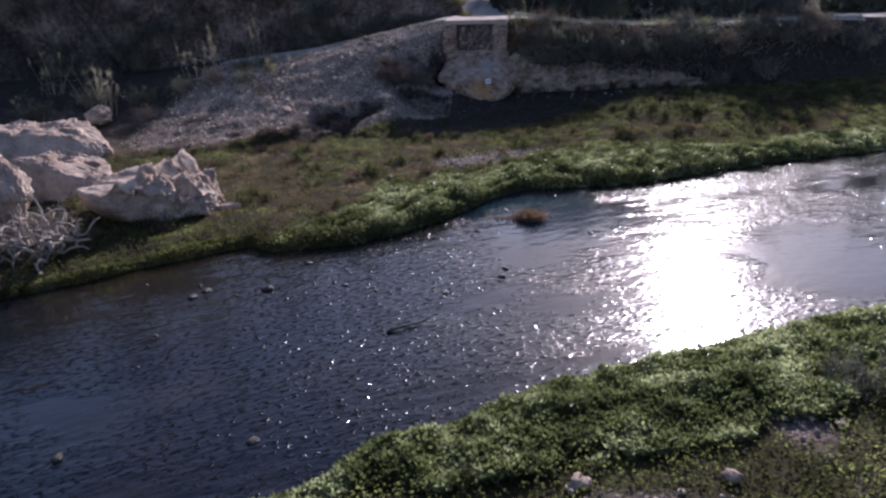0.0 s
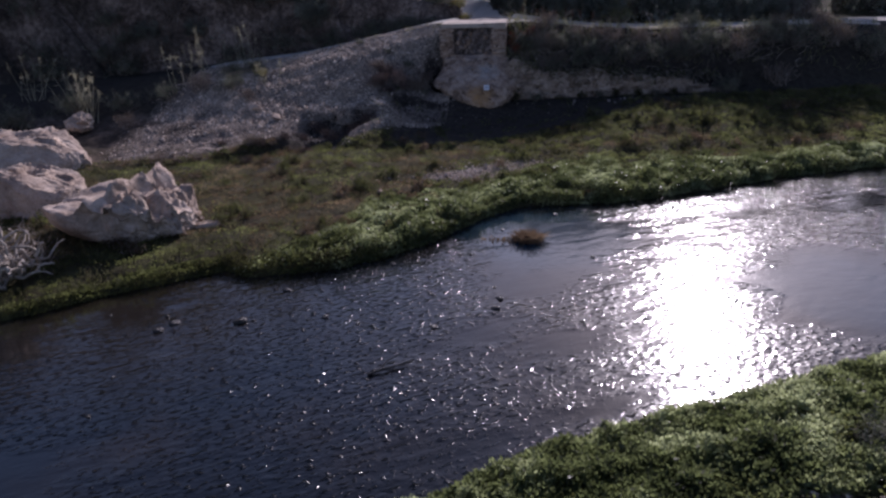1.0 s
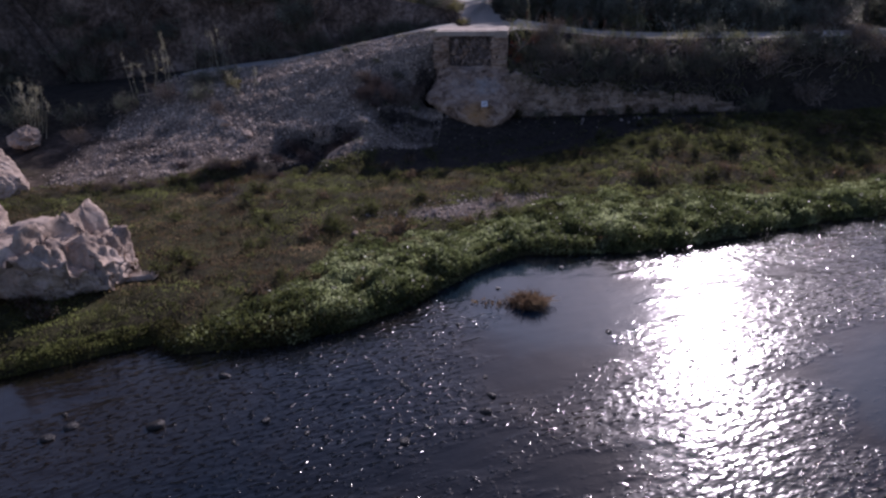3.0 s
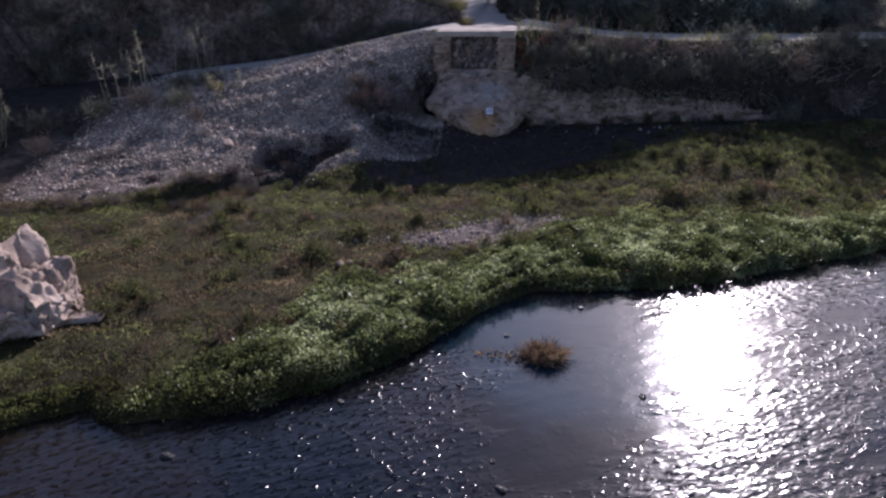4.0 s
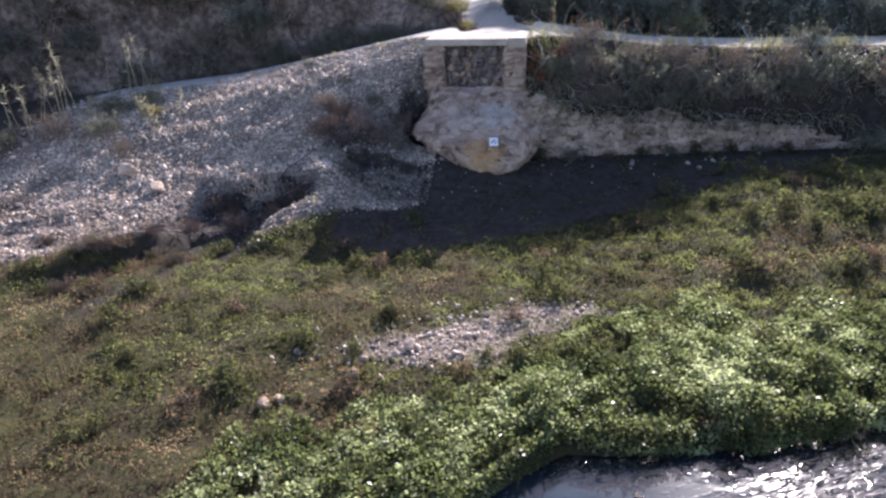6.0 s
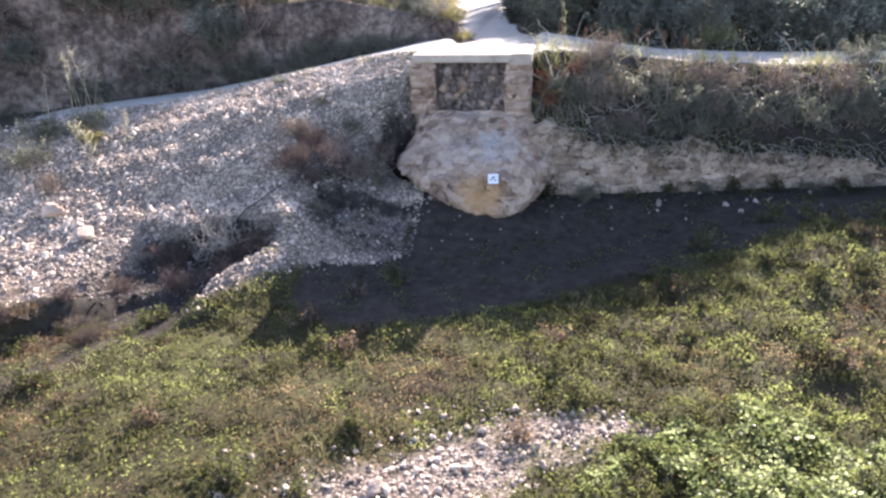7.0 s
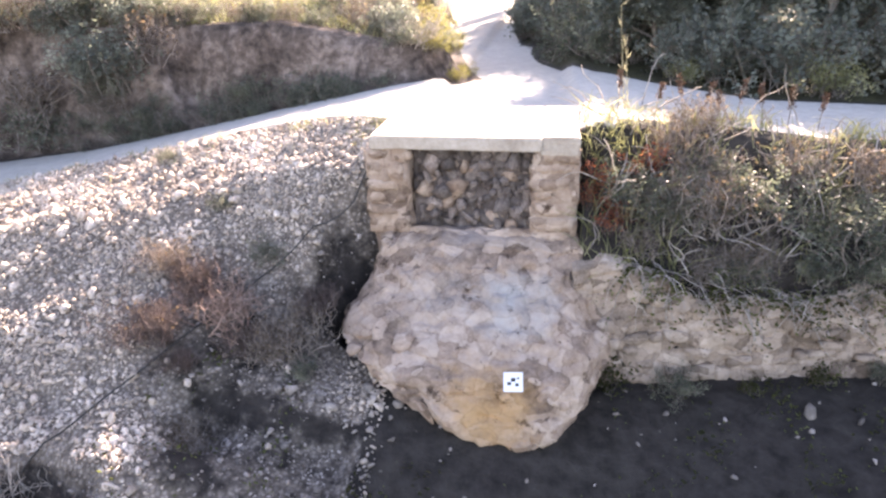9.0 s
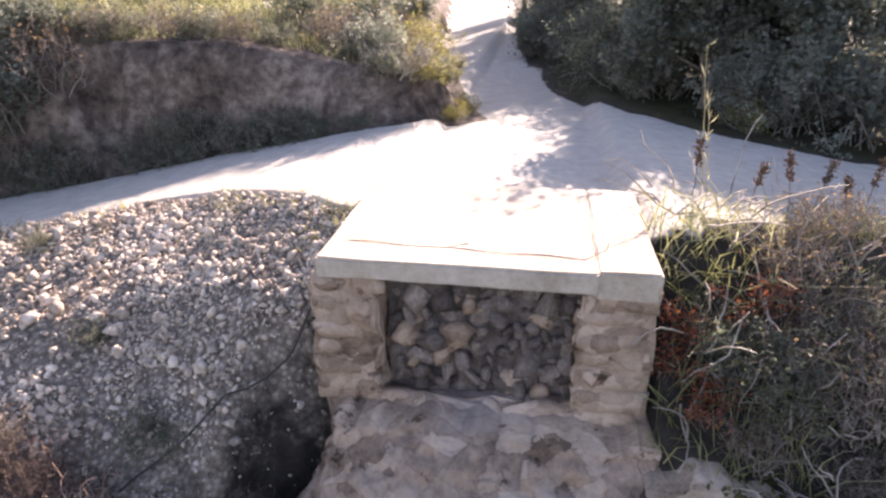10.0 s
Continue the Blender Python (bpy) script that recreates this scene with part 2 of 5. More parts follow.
def water_material():
    """Shallow river: smooth pools that mirror the sky, and riffles of small steep wavelets."""
    m, n, l, p = nodes_of("river_water")
    c = coords(n)

    def pool(centre, radius):
        d = n.new("ShaderNodeVectorMath")
        d.operation = "DISTANCE"
        l.new(c, d.inputs[0])
        d.inputs[1].default_value = centre
        return ramp(n, l, calc(n, l, "DIVIDE", d.outputs["Value"], radius), (0.45, (1, 1, 1)), (1.0, (0, 0, 0)))

    def drawn(angle, scale):
        q = n.new("ShaderNodeMapping")
        q.vector_type = "TEXTURE"
        q.inputs["Rotation"].default_value = (0, 0, radians(angle))
        q.inputs["Scale"].default_value = scale
        l.new(c, q.inputs[0])
        return q.outputs[0]

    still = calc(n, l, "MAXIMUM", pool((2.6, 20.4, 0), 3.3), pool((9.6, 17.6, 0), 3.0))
    broad = noise_tex(n, l, 0.35, 3, 0.5, c)
    col = ramp(n, l, broad, (0.35, (0.003, 0.006, 0.010)), (0.55, (0.006, 0.007, 0.009)), (0.7, (0.016, 0.013, 0.011)))
    # the sky's blue reflection painted into the pools' colour, with ragged edges
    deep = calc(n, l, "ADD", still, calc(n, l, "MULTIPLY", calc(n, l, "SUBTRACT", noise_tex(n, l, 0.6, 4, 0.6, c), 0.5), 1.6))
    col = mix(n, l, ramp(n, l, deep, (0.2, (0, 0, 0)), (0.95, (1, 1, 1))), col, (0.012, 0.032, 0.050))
    col = mix(n, l, pool((-7.0, 15.3, 0), 4.5), col, (0.015, 0.0115, 0.0085))
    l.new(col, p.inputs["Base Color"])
    p.inputs["IOR"].default_value = 1.33
    v = drawn(33, (1.5, 0.8, 1.0))
    flow = noise_tex(n, l, 0.5, 4, 0.6, drawn(24, (2.6, 1.0, 1.0)))
    shoal = calc(n, l, "MAXIMUM", pool((-1.6, 16.4, 0), 4.2), pool((-2.5, 11.0, 0), 3.5))
    flow = calc(n, l, "ADD", flow, calc(n, l, "MULTIPLY", shoal, 0.10))
    riffle = ramp(n, l, calc(n, l, "SUBTRACT", flow, calc(n, l, "MULTIPLY", still, 0.22)), (0.39, (0, 0, 0)), (0.53, (1, 1, 1)))
    swell = calc(n, l, "MULTIPLY", noise_tex(n, l, 2.0, 1, 0.5, v), calc(n, l, "ADD", calc(n, l, "MULTIPLY", riffle, 0.012), 0.008))
    chop = calc(n, l, "MULTIPLY", noise_tex(n, l, 7.5, 1, 0.5, v), 0.014)
    tips = noise_tex(n, l, 9.0, 1, 0.5, v)
    peak = calc(n, l, "MULTIPLY", calc(n, l, "MAXIMUM", calc(n, l, "SUBTRACT", tips, 0.565), 0.0), 0.115)
    # steep wavelets are glassy, the skin between them is finely ruffled
    ruffled = calc(n, l, "ADD", calc(n, l, "MULTIPLY", riffle, 0.08), 0.11)
    glassy = ramp(n, l, tips, (0.56, (0, 0, 0)), (0.64, (1, 1, 1)))
    l.new(calc(n, l, "SUBTRACT", ruffled, calc(n, l, "MULTIPLY", calc(n, l, "MULTIPLY", glassy, riffle), 0.08)), p.inputs["Roughness"])
    h = calc(n, l, "ADD", swell, calc(n, l, "MULTIPLY", calc(n, l, "ADD", chop, peak), calc(n, l, "ADD", calc(n, l, "MULTIPLY", riffle, 0.95), 0.05)))
    # tilts only the shading normals, so that the sun glint fits the camera's view
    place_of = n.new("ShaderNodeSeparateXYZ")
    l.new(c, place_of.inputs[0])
    glint_tilt = calc(n, l, "SUBTRACT", calc(n, l, "MULTIPLY", place_of.outputs[0], 0.05), calc(n, l, "MULTIPLY", place_of.outputs[1], 0.045))
    h = calc(n, l, "ADD", h, glint_tilt)
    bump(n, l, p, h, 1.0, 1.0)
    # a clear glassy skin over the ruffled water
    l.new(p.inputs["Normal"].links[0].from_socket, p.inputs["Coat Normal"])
    p.inputs["Coat Weight"].default_value, p.inputs["Coat Roughness"].default_value, p.inputs["Coat IOR"].default_value = 0.6, 0.12, 1.33
    p.inputs["Specular IOR Level"].default_value = 0.36
    return m


def ground_material():
    """Earth, gravel, meadow and dusty road, blended by what lies where."""
    m, n, l, p = nodes_of("valley_ground")
    c = coords(n)
    zone = n.new("ShaderNodeAttribute")
    zone.attribute_name = "zone"
    split = n.new("ShaderNodeSeparateColor")
    l.new(zone.outputs["Color"], split.inputs[0])
    gravel, green, road = split.outputs
    cliff = zone.outputs["Alpha"]
    broad, mid, fine = noise_tex(n, l, 0.7, 4, 0.6, c), noise_tex(n, l, 4.0, 5, 0.65, c), noise_tex(n, l, 30.0, 4, 0.7, c)
    # bare soil, kept near black to deepen the shade it lies in
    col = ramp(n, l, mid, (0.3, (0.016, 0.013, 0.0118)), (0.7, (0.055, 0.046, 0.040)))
    turf = ramp(n, l, calc(n, l, "ADD", calc(n, l, "MULTIPLY", broad, 0.6), calc(n, l, "MULTIPLY", mid, 0.4)),
                (0.35, (0.04, 0.029, 0.017)), (0.5, (0.046, 0.042, 0.017)), (0.62, (0.078, 0.077, 0.028)))
    col = mix(n, l, green, col, turf)
    vor = n.new("ShaderNodeTexVoronoi")
    vor.inputs["Scale"].default_value = 15.0
    l.new(c, vor.inputs["Vector"])
    tint = n.new("ShaderNodeRGBToBW")
    l.new(vor.outputs["Color"], tint.inputs[0])
    pebbles = ramp(n, l, tint.outputs[0], (0.15, (0.19, 0.151, 0.120)), (0.55, (0.33, 0.268, 0.215)), (0.9, (0.52, 0.435, 0.355)))
    gap = ramp(n, l, vor.outputs["Distance"], (0.30, (1, 1, 1)), (0.62, (0.42, 0.39, 0.36)))
    pebbles = mix(n, l, 1.0, pebbles, gap, "MULTIPLY")
    pebbles = mix(n, l, 0.3, pebbles, ramp(n, l, mid, (0.3, (0.08, 0.067, 0.058)), (0.7, (0.32, 0.278, 0.243))))
    edge = calc(n, l, "ADD", gravel, calc(n, l, "MULTIPLY", calc(n, l, "SUBTRACT", mid, 0.5), 0.9))
    col = mix(n, l, ramp(n, l, edge, (0.22, (0, 0, 0)), (0.62, (1, 1, 1))), col, pebbles)
    earth = ramp(n, l, calc(n, l, "ADD", calc(n, l, "MULTIPLY", broad, 0.5), calc(n, l, "MULTIPLY", mid, 0.5)),
                 (0.38, (0.04, 0.030, 0.024)), (0.5, (0.13, 0.098, 0.079)), (0.63, (0.31, 0.24, 0.197)))
    col = mix(n, l, cliff, col, earth)
    dust = ramp(n, l, calc(n, l, "ADD", calc(n, l, "MULTIPLY", mid, 0.6), calc(n, l, "MULTIPLY", fine, 0.4)),
                (0.3, (0.34, 0.312, 0.27)), (0.5, (0.44, 0.41, 0.362)), (0.7, (0.54, 0.505, 0.452)))
    edge = calc(n, l, "ADD", road, calc(n, l, "MULTIPLY", calc(n, l, "SUBTRACT", mid, 0.5), 0.8))
    col = mix(n, l, ramp(n, l, edge, (0.42, (0, 0, 0)), (0.55, (1, 1, 1))), col, dust)
    l.new(col, p.inputs["Base Color"])
    p.inputs["Roughness"].default_value = 0.95
    p.inputs["Specular IOR Level"].default_value = 0.2
    grains = calc(n, l, "MULTIPLY", calc(n, l, "MULTIPLY", vor.outputs["Distance"], gravel), -0.9)
    bump(n, l, p, calc(n, l, "ADD", grains, calc(n, l, "ADD", mid, calc(n, l, "MULTIPLY", fine, 0.4))), 0.8, 0.08)
    return m


WATER, GROUND = water_material(), ground_material()


# ---- mesh helpers ----
def np_mesh(name, verts, faces, material, smooth=False):
    """A mesh from arrays; faces all have the same number of corners."""
    verts, faces = np.asarray(verts, np.float32), np.asarray(faces, np.int32)
    me = bpy.data.meshes.new(name)
    k = faces.shape[1]
    me.vertices.add(len(verts))
    me.vertices.foreach_set("co", verts.ravel())
    me.loops.add(faces.size)
    me.loops.foreach_set("vertex_index", faces.ravel())
    me.polygons.add(len(faces))
    me.polygons.foreach_set("loop_start", np.arange(0, faces.size, k, dtype=np.int32))
    if smooth:
        me.polygons.foreach_set("use_smooth", np.ones(len(faces), bool))
    me.update(calc_edges=True)
    me.materials.append(material)
    return me


def part(name, data, parent=None, label="", material=None):
    """Links a mesh (or a bmesh with a material) as one object, under a thing if there is one."""
    if isinstance(data, bmesh.types.BMesh):
        me = bpy.data.meshes.new(name)
        data.to_mesh(me)
        data.free()
        me.materials.append(material)
        data = me
    ob = new(name, data)
    if parent is not None:
        ob.parent = parent
    return tagged(ob, label)


def thing(name, at, label, category, group="", kind="", turn=0.0):
    ob = new(name)
    ob.empty_display_size = 0.2
    ob.matrix_world = pose(*at, 0, 0, turn)
    return tagged(ob, label, category, group, kind)


def fbm(x, y, scale, seed=0.0, octaves=3):
    """Smooth wavy noise on arrays, about -1 to 1."""
    r = np.random.RandomState(int(seed * 7 + 11))
    total, amp = 0.0, 1.0
    for _ in range(octaves):
        part_sum = 0.0
        for _ in range(5):
            a, p = r.uniform(0, 2 * np.pi, 2)
            f = r.uniform(0.6, 1.5) / scale
            part_sum = part_sum + np.sin((x * np.cos(a) + y * np.sin(a)) * f * 2 * np.pi / 2 + p)
        total = total + amp * part_sum / 3.0
        amp, scale = amp * 0.5, scale * 0.5
    return total / 1.7


def smooth(v):
    v = np.clip(v, 0, 1)
    return v * v * (3 - 2 * v)


# ---- the valley's shape ----
FAR_X, FAR_Y = [-60, -20, -10.4, -7.8, -6, -5.2, -2.8, -1.9, -0.75, 0.5, 1.8, 4.3, 7.2, 9.2, 11.7, 15.5, 60], [-20, 8, 14.3, 16.2, 17.5, 17.1, 17.9, 18.6, 19.8, 21.7, 23, 23.4, 24.5, 25.6, 26.8, 28.3, 44]
NEAR_X, NEAR_Y = [-60, -8, -1.1, -0.5, 0.8, 2.3, 3.8, 6.5, 8, 9.5, 60], [-34, 3.5, 7.9, 8.8, 9.45, 10.8, 11.55, 12.9, 13.7, 14.1, 34]
TOE_X, TOE_Y = [-60, -25, -14, -12.3, -10.5, -9, -7.5, -5.8, -3.9, -1, 1.5, 6, 15, 60], [10, 24, 26.0, 26.4, 27.7, 28.5, 29.1, 29.3, 31.1, 32.1, 33.2, 34.3, 36.5, 50]
CREST_X, CREST_Y = [-60, -20, -11.5, -9.2, -6.7, -5.1, -4, -2.7, 0.7, 3, 6, 15, 60], [22, 36.2, 39.6, 40.3, 40.5, 40.4, 39.8, 38.8, 38.6, 39.2, 39.4, 41.0, 55]
ROAD_X, ROAD_Z = [-60, -20, -11.5, -9.2, -6.7, -3.5, -1.5, 1, 5, 8, 20, 60], [1.8, 2.1, 2.9, 3.3, 3.80, 4.44, 4.60, 4.56, 4.1, 3.95, 3.85, 4.2]
REAR_X, REAR_Y = [-60, -20, -13.7, -6.9, -3.3, -1.9, 1.6, 2.5, 5, 15, 60], [26, 39.6, 42.3, 44.4, 44.6, 46, 46.2, 45.2, 44.2, 45.5, 60]
LANE_Y, LANE_L, LANE_R = [30, 44, 46, 50, 60, 90, 140], [-1.9, -1.9, -1.95, -3.0, -4.8, -8.6, -15], [2.2, 2.2, 1.3, -0.3, -1.6, -3.2, -8]
WALL_X0, WALL_X1 = 0.6, 13.0


def far_edge(x):
    return np.interp(x, FAR_X, FAR_Y) + 0.12 * fbm(x, x * 0, 1.3, 1)


def near_edge(x):
    return np.interp(x, NEAR_X, NEAR_Y) + 0.12 * fbm(x, x * 0, 1.5, 2)


def wall_line(x):
    return 36.35 + (x - 1.2) * 0.17


def zones(x, y):
    """Distances that say where a place lies: across the far bank, the near bank, the slope, the roads."""
    d_far, d_near = y - far_edge(x), near_edge(x) - y
    toe, crest = np.interp(x, TOE_X, TOE_Y), np.interp(x, CREST_X, CREST_Y)
    s = (y - toe) / (crest - toe)
    rear = y - np.interp(x, REAR_X, REAR_Y)
    lane_l, lane_r = np.interp(y, LANE_Y, LANE_L) - x, x - np.interp(y, LANE_Y, LANE_R)
    cliff = np.minimum(rear, lane_l)
    wood = np.minimum(rear, lane_r)
    return d_far, d_near, s, toe, crest, rear, cliff, wood


def dark_streak(x, y):
    """A narrow strip, dug and darkened for a dark streak fading into the meadow."""
    line = np.interp(y, [25.2, 25.7, 27.4, 28.8, 29.6, 30.5], [-8.7, -8.4, -7.8, -7.0, -5.6, -5.0])
    return np.exp(-((x - line) / 0.30) ** 2) * smooth((y - 25.2) / 1.5) * smooth((30.3 - y) / 0.8)


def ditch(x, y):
    """Ditch for a band of shade along the gravel fan's lower edge: dug-out floor, stony lip above."""
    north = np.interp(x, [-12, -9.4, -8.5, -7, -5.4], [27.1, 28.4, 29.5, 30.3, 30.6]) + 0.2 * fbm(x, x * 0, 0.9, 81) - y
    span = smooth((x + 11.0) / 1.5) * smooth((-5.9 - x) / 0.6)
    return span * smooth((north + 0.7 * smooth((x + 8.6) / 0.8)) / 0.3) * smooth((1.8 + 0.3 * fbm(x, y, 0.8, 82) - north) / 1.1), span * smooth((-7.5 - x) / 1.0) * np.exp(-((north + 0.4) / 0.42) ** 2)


def ground_z(x, y):
    x, y = np.asarray(x, float), np.asarray(y, float)
    d_far, d_near, s, toe, crest, rear, cliff, wood = zones(x, y)
    bed = -0.4
    far = 0.10 + 0.16 * smooth(d_far / 1.5) + 0.007 * np.clip(d_far, 0, 14) + 0.05 * fbm(x, y, 2.5, 3) * smooth(d_far / 2)
    far = far + 0.85 * smooth((x - 1.5) / 6.5) * smooth((d_far - 2.5) / 7.0)
    near = 0.10 + 0.25 * smooth(d_near / 2.0) + 0.05 * np.clip(d_near, 0, 40) + 0.05 * fbm(x, y, 2.5, 4) * smooth(d_near / 2)
    z = bed + (far - bed) * smooth((d_far + 0.25) / 0.45) + (near - bed) * smooth((d_near + 0.25) / 0.45)
    far = far - 0.22 * dark_streak(x, y)
    road = np.interp(x, ROAD_X, ROAD_Z) - 0.03 * np.clip(y - 40, 0, 8) + 0.004 * np.clip(y - 50, 0, 60)
    # open slope of broken stone on one side
    sl = np.clip(s, 0, 1)
    shelf = np.interp(sl, [0, 0.28, 0.49, 0.80, 1], [0, 0.25, 0.42, 0.88, 1])
    plain = np.interp(sl, [0, 0.25, 0.45, 0.75, 1], [0, 0.10, 0.32, 0.84, 1])
    near_wall = smooth((x + 7.5) / 2.5)
    slope = plain * (1 - near_wall) + shelf * near_wall
    lumps = (0.10 * fbm(x, y, 1.6, 5) + 0.05 * fbm(x, y, 0.6, 6)) * smooth(s * 6) * smooth((1.05 - s) * 5)
    dug = -0.75 * np.exp(-((x + 6.9 + 0.4 * np.clip(32.5 - y, 0, 3)) / (1.75 - 0.22 * np.clip(32.5 - y, 0, 2.5))) ** 4) * smooth((33.25 + 0.25 * fbm(x, x * 0, 1.0, 71) - y) / 0.45) * smooth((y - 29.4) / 1.0)
    dug = dug - 0.35 * np.exp(-((x + 4.2) / 1.0) ** 2 - ((y - 36.0) / 1.2) ** 2) - 0.6 * np.exp(-((x + 4.6) / 0.55) ** 2 - ((y - 34.2) / 0.4) ** 2)
    left = np.maximum(far + (road - far) * slope + lumps + dug, far - 0.12)
    # under and behind the masonry
    yw = wall_line(x)
    foot = far + (1.0 - far) * smooth((y - toe) / (yw - toe))
    up = np.clip((y - yw - 0.22) / np.maximum(crest - yw - 0.22, 0.3), 0, 1)
    right = np.where(y < yw + 0.22, foot, 2.3 + (road - 2.3) * up ** 0.8 + 0.10 * fbm(x, y, 0.9, 7) * np.sin(up * np.pi))
    fade = smooth((x - 11.0) / 3.0)
    right = right * (1 - fade) + (far + (road - far) * smooth(np.clip((s - 0.25) / 0.75, 0, 1))) * fade
    mid = np.where(y < 38.5, far + (1.4 - far) * smooth((y - toe) / 4.2), road - 0.25)
    wl = smooth((x - np.interp(y, [35.6, 37.3], [-4.7, -2.75])) / np.interp(y, [35.6, 37.3], [2.0, 0.35]))
    wr = smooth((x - 0.45) / 0.2)
    bank = left * (1 - wl) + mid * wl * (1 - wr) + right * wr
    step = smooth((34.62 + 0.12 * fbm(x, x * 0, 0.8, 73) - y) / 0.2) * smooth((y - 33.2) / 1.0) * smooth((x + 5.0) / 0.5) * smooth((-2.1 - x) / 0.4)
    pit = np.exp(-((x + 2.88) / 0.45) ** 4 - ((y - 36.8) / 0.55) ** 4)
    bank = bank - 0.3 * step - 1.1 * pit
    floor, lip = ditch(x, y)
    bank = bank + 0.34 * lip
    z = np.where((s > 0) & (d_far > 0), bank, z)
    z = z - np.minimum(0.34, np.maximum(z - 0.06, 0)) * floor
    z = np.where((s >= 1) & (x > -2.6) & (x < 0.6) & (y < 39.7), road - 0.25, z)
    # earth cliff behind the track, wood behind the other branch, hills beyond
    tall = np.interp(x, [-24, -14, -7, -4, -2], [7.0, 3.8, 2.4, 1.1, 0.5])
    face = cliff + 0.45 * fbm(x * 1.0, y * 1.0, 2.2, 8) + 0.2 * fbm(x, y, 0.8, 9)
    rise = tall * smooth((face - 0.1) / 0.9) * (0.86 + 0.14 * np.clip(face / 4, 0, 1)) + 0.06 * np.clip(cliff - 2, 0, 200)
    z = z + np.where(cliff > -0.4, rise, 0)
    z = z + np.where(wood > 0, 0.12 * np.clip(wood - 1.8, 0, 6) + 0.10 * np.clip(wood - 6, 0, 200) + 0.1 * fbm(x, y, 2, 10) * smooth((wood - 1.5) / 2), 0)
    return z


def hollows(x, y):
    """Dug-out, bushy places of dark soil in the gravel slope, their shade put into its colour."""
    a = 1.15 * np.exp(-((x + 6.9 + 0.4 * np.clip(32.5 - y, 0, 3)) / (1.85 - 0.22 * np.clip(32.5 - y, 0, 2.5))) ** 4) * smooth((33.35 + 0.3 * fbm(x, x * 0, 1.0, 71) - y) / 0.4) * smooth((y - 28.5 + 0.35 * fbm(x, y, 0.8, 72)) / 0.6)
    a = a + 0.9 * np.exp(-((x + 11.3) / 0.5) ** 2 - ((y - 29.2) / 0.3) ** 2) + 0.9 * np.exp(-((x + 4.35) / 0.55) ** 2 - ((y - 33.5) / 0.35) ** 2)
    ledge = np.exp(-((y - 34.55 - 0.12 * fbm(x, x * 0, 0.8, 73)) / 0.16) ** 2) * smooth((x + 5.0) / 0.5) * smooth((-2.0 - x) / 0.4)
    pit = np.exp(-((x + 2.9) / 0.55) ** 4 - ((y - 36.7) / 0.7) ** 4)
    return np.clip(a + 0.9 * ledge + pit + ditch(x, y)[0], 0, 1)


def soily(x, y):
    """Half-overgrown scree beside the masonry: soil, and small stones darkened for the shade."""
    a = np.exp(-((x + 4.3) / 1.5) ** 4 - ((y - 35.5) / 1.1) ** 4) + np.exp(-((x + 3.2) / 1.3) ** 4 - ((y - 33.5) / 1.0) ** 4)
    return np.clip(a * (1 + 0.4 * fbm(x, y, 0.7, 74)), 0, 1)


def earthy(x, y):
    """Bare tan earth showing through the lower fan."""
    low = smooth((-9.0 - x) / 1.5) * smooth((33.0 - y) / 2.5)
    return low * smooth(0.5 + 0.8 * fbm(x, y, 1.3, 75) + 0.4 * fbm(x, y, 0.5, 76))


def bare_at(x, y):
    """Gravel bars showing through the grass."""
    wob = 1 + 0.35 * fbm(x, y, 0.9, 77) + 0.25 * fbm(x, y, 0.35, 79)
    b = 0
    for cx, cy, rx, ry in ((1.5, 27.0, 1.5, 0.55), (0.2, 26.1, 1.1, 0.6), (-0.9, 25.3, 1.7, 0.6), (3.6, 7.5, 1.2, 0.4), (6.3, 9.4, 0.5, 0.5)):
        b = b + np.exp(-(((x - cx) / rx) ** 2 + ((y - cy) / ry) ** 2) * wob * 1.1)
    return np.clip(b, 0, 1)


def gravel_side(x, y):
    """Fades the gravel out towards the foot of the masonry."""
    return 1 - smooth((x - np.interp(y, [31, 32, 32.7, 33.4, 34.4, 35.6, 36.4, 37.3], [-4.6, -4.1, -2.6, -2.0, -2.2, -2.4, -2.4, -2.3])) / 0.6)


def shade_soil_edge(x):
    """Where the meadow ends and bare soil begins, darkened to deepen the masonry's shadow."""
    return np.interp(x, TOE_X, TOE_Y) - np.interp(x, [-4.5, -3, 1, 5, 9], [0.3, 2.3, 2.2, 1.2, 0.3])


def grid_lines(lo, hi, fine_lo, fine_hi, step, coarse):
    return np.unique(np.concatenate([np.linspace(lo, fine_lo, coarse), np.arange(fine_lo, fine_hi, step), np.linspace(fine_hi, hi, coarse)]).round(4))


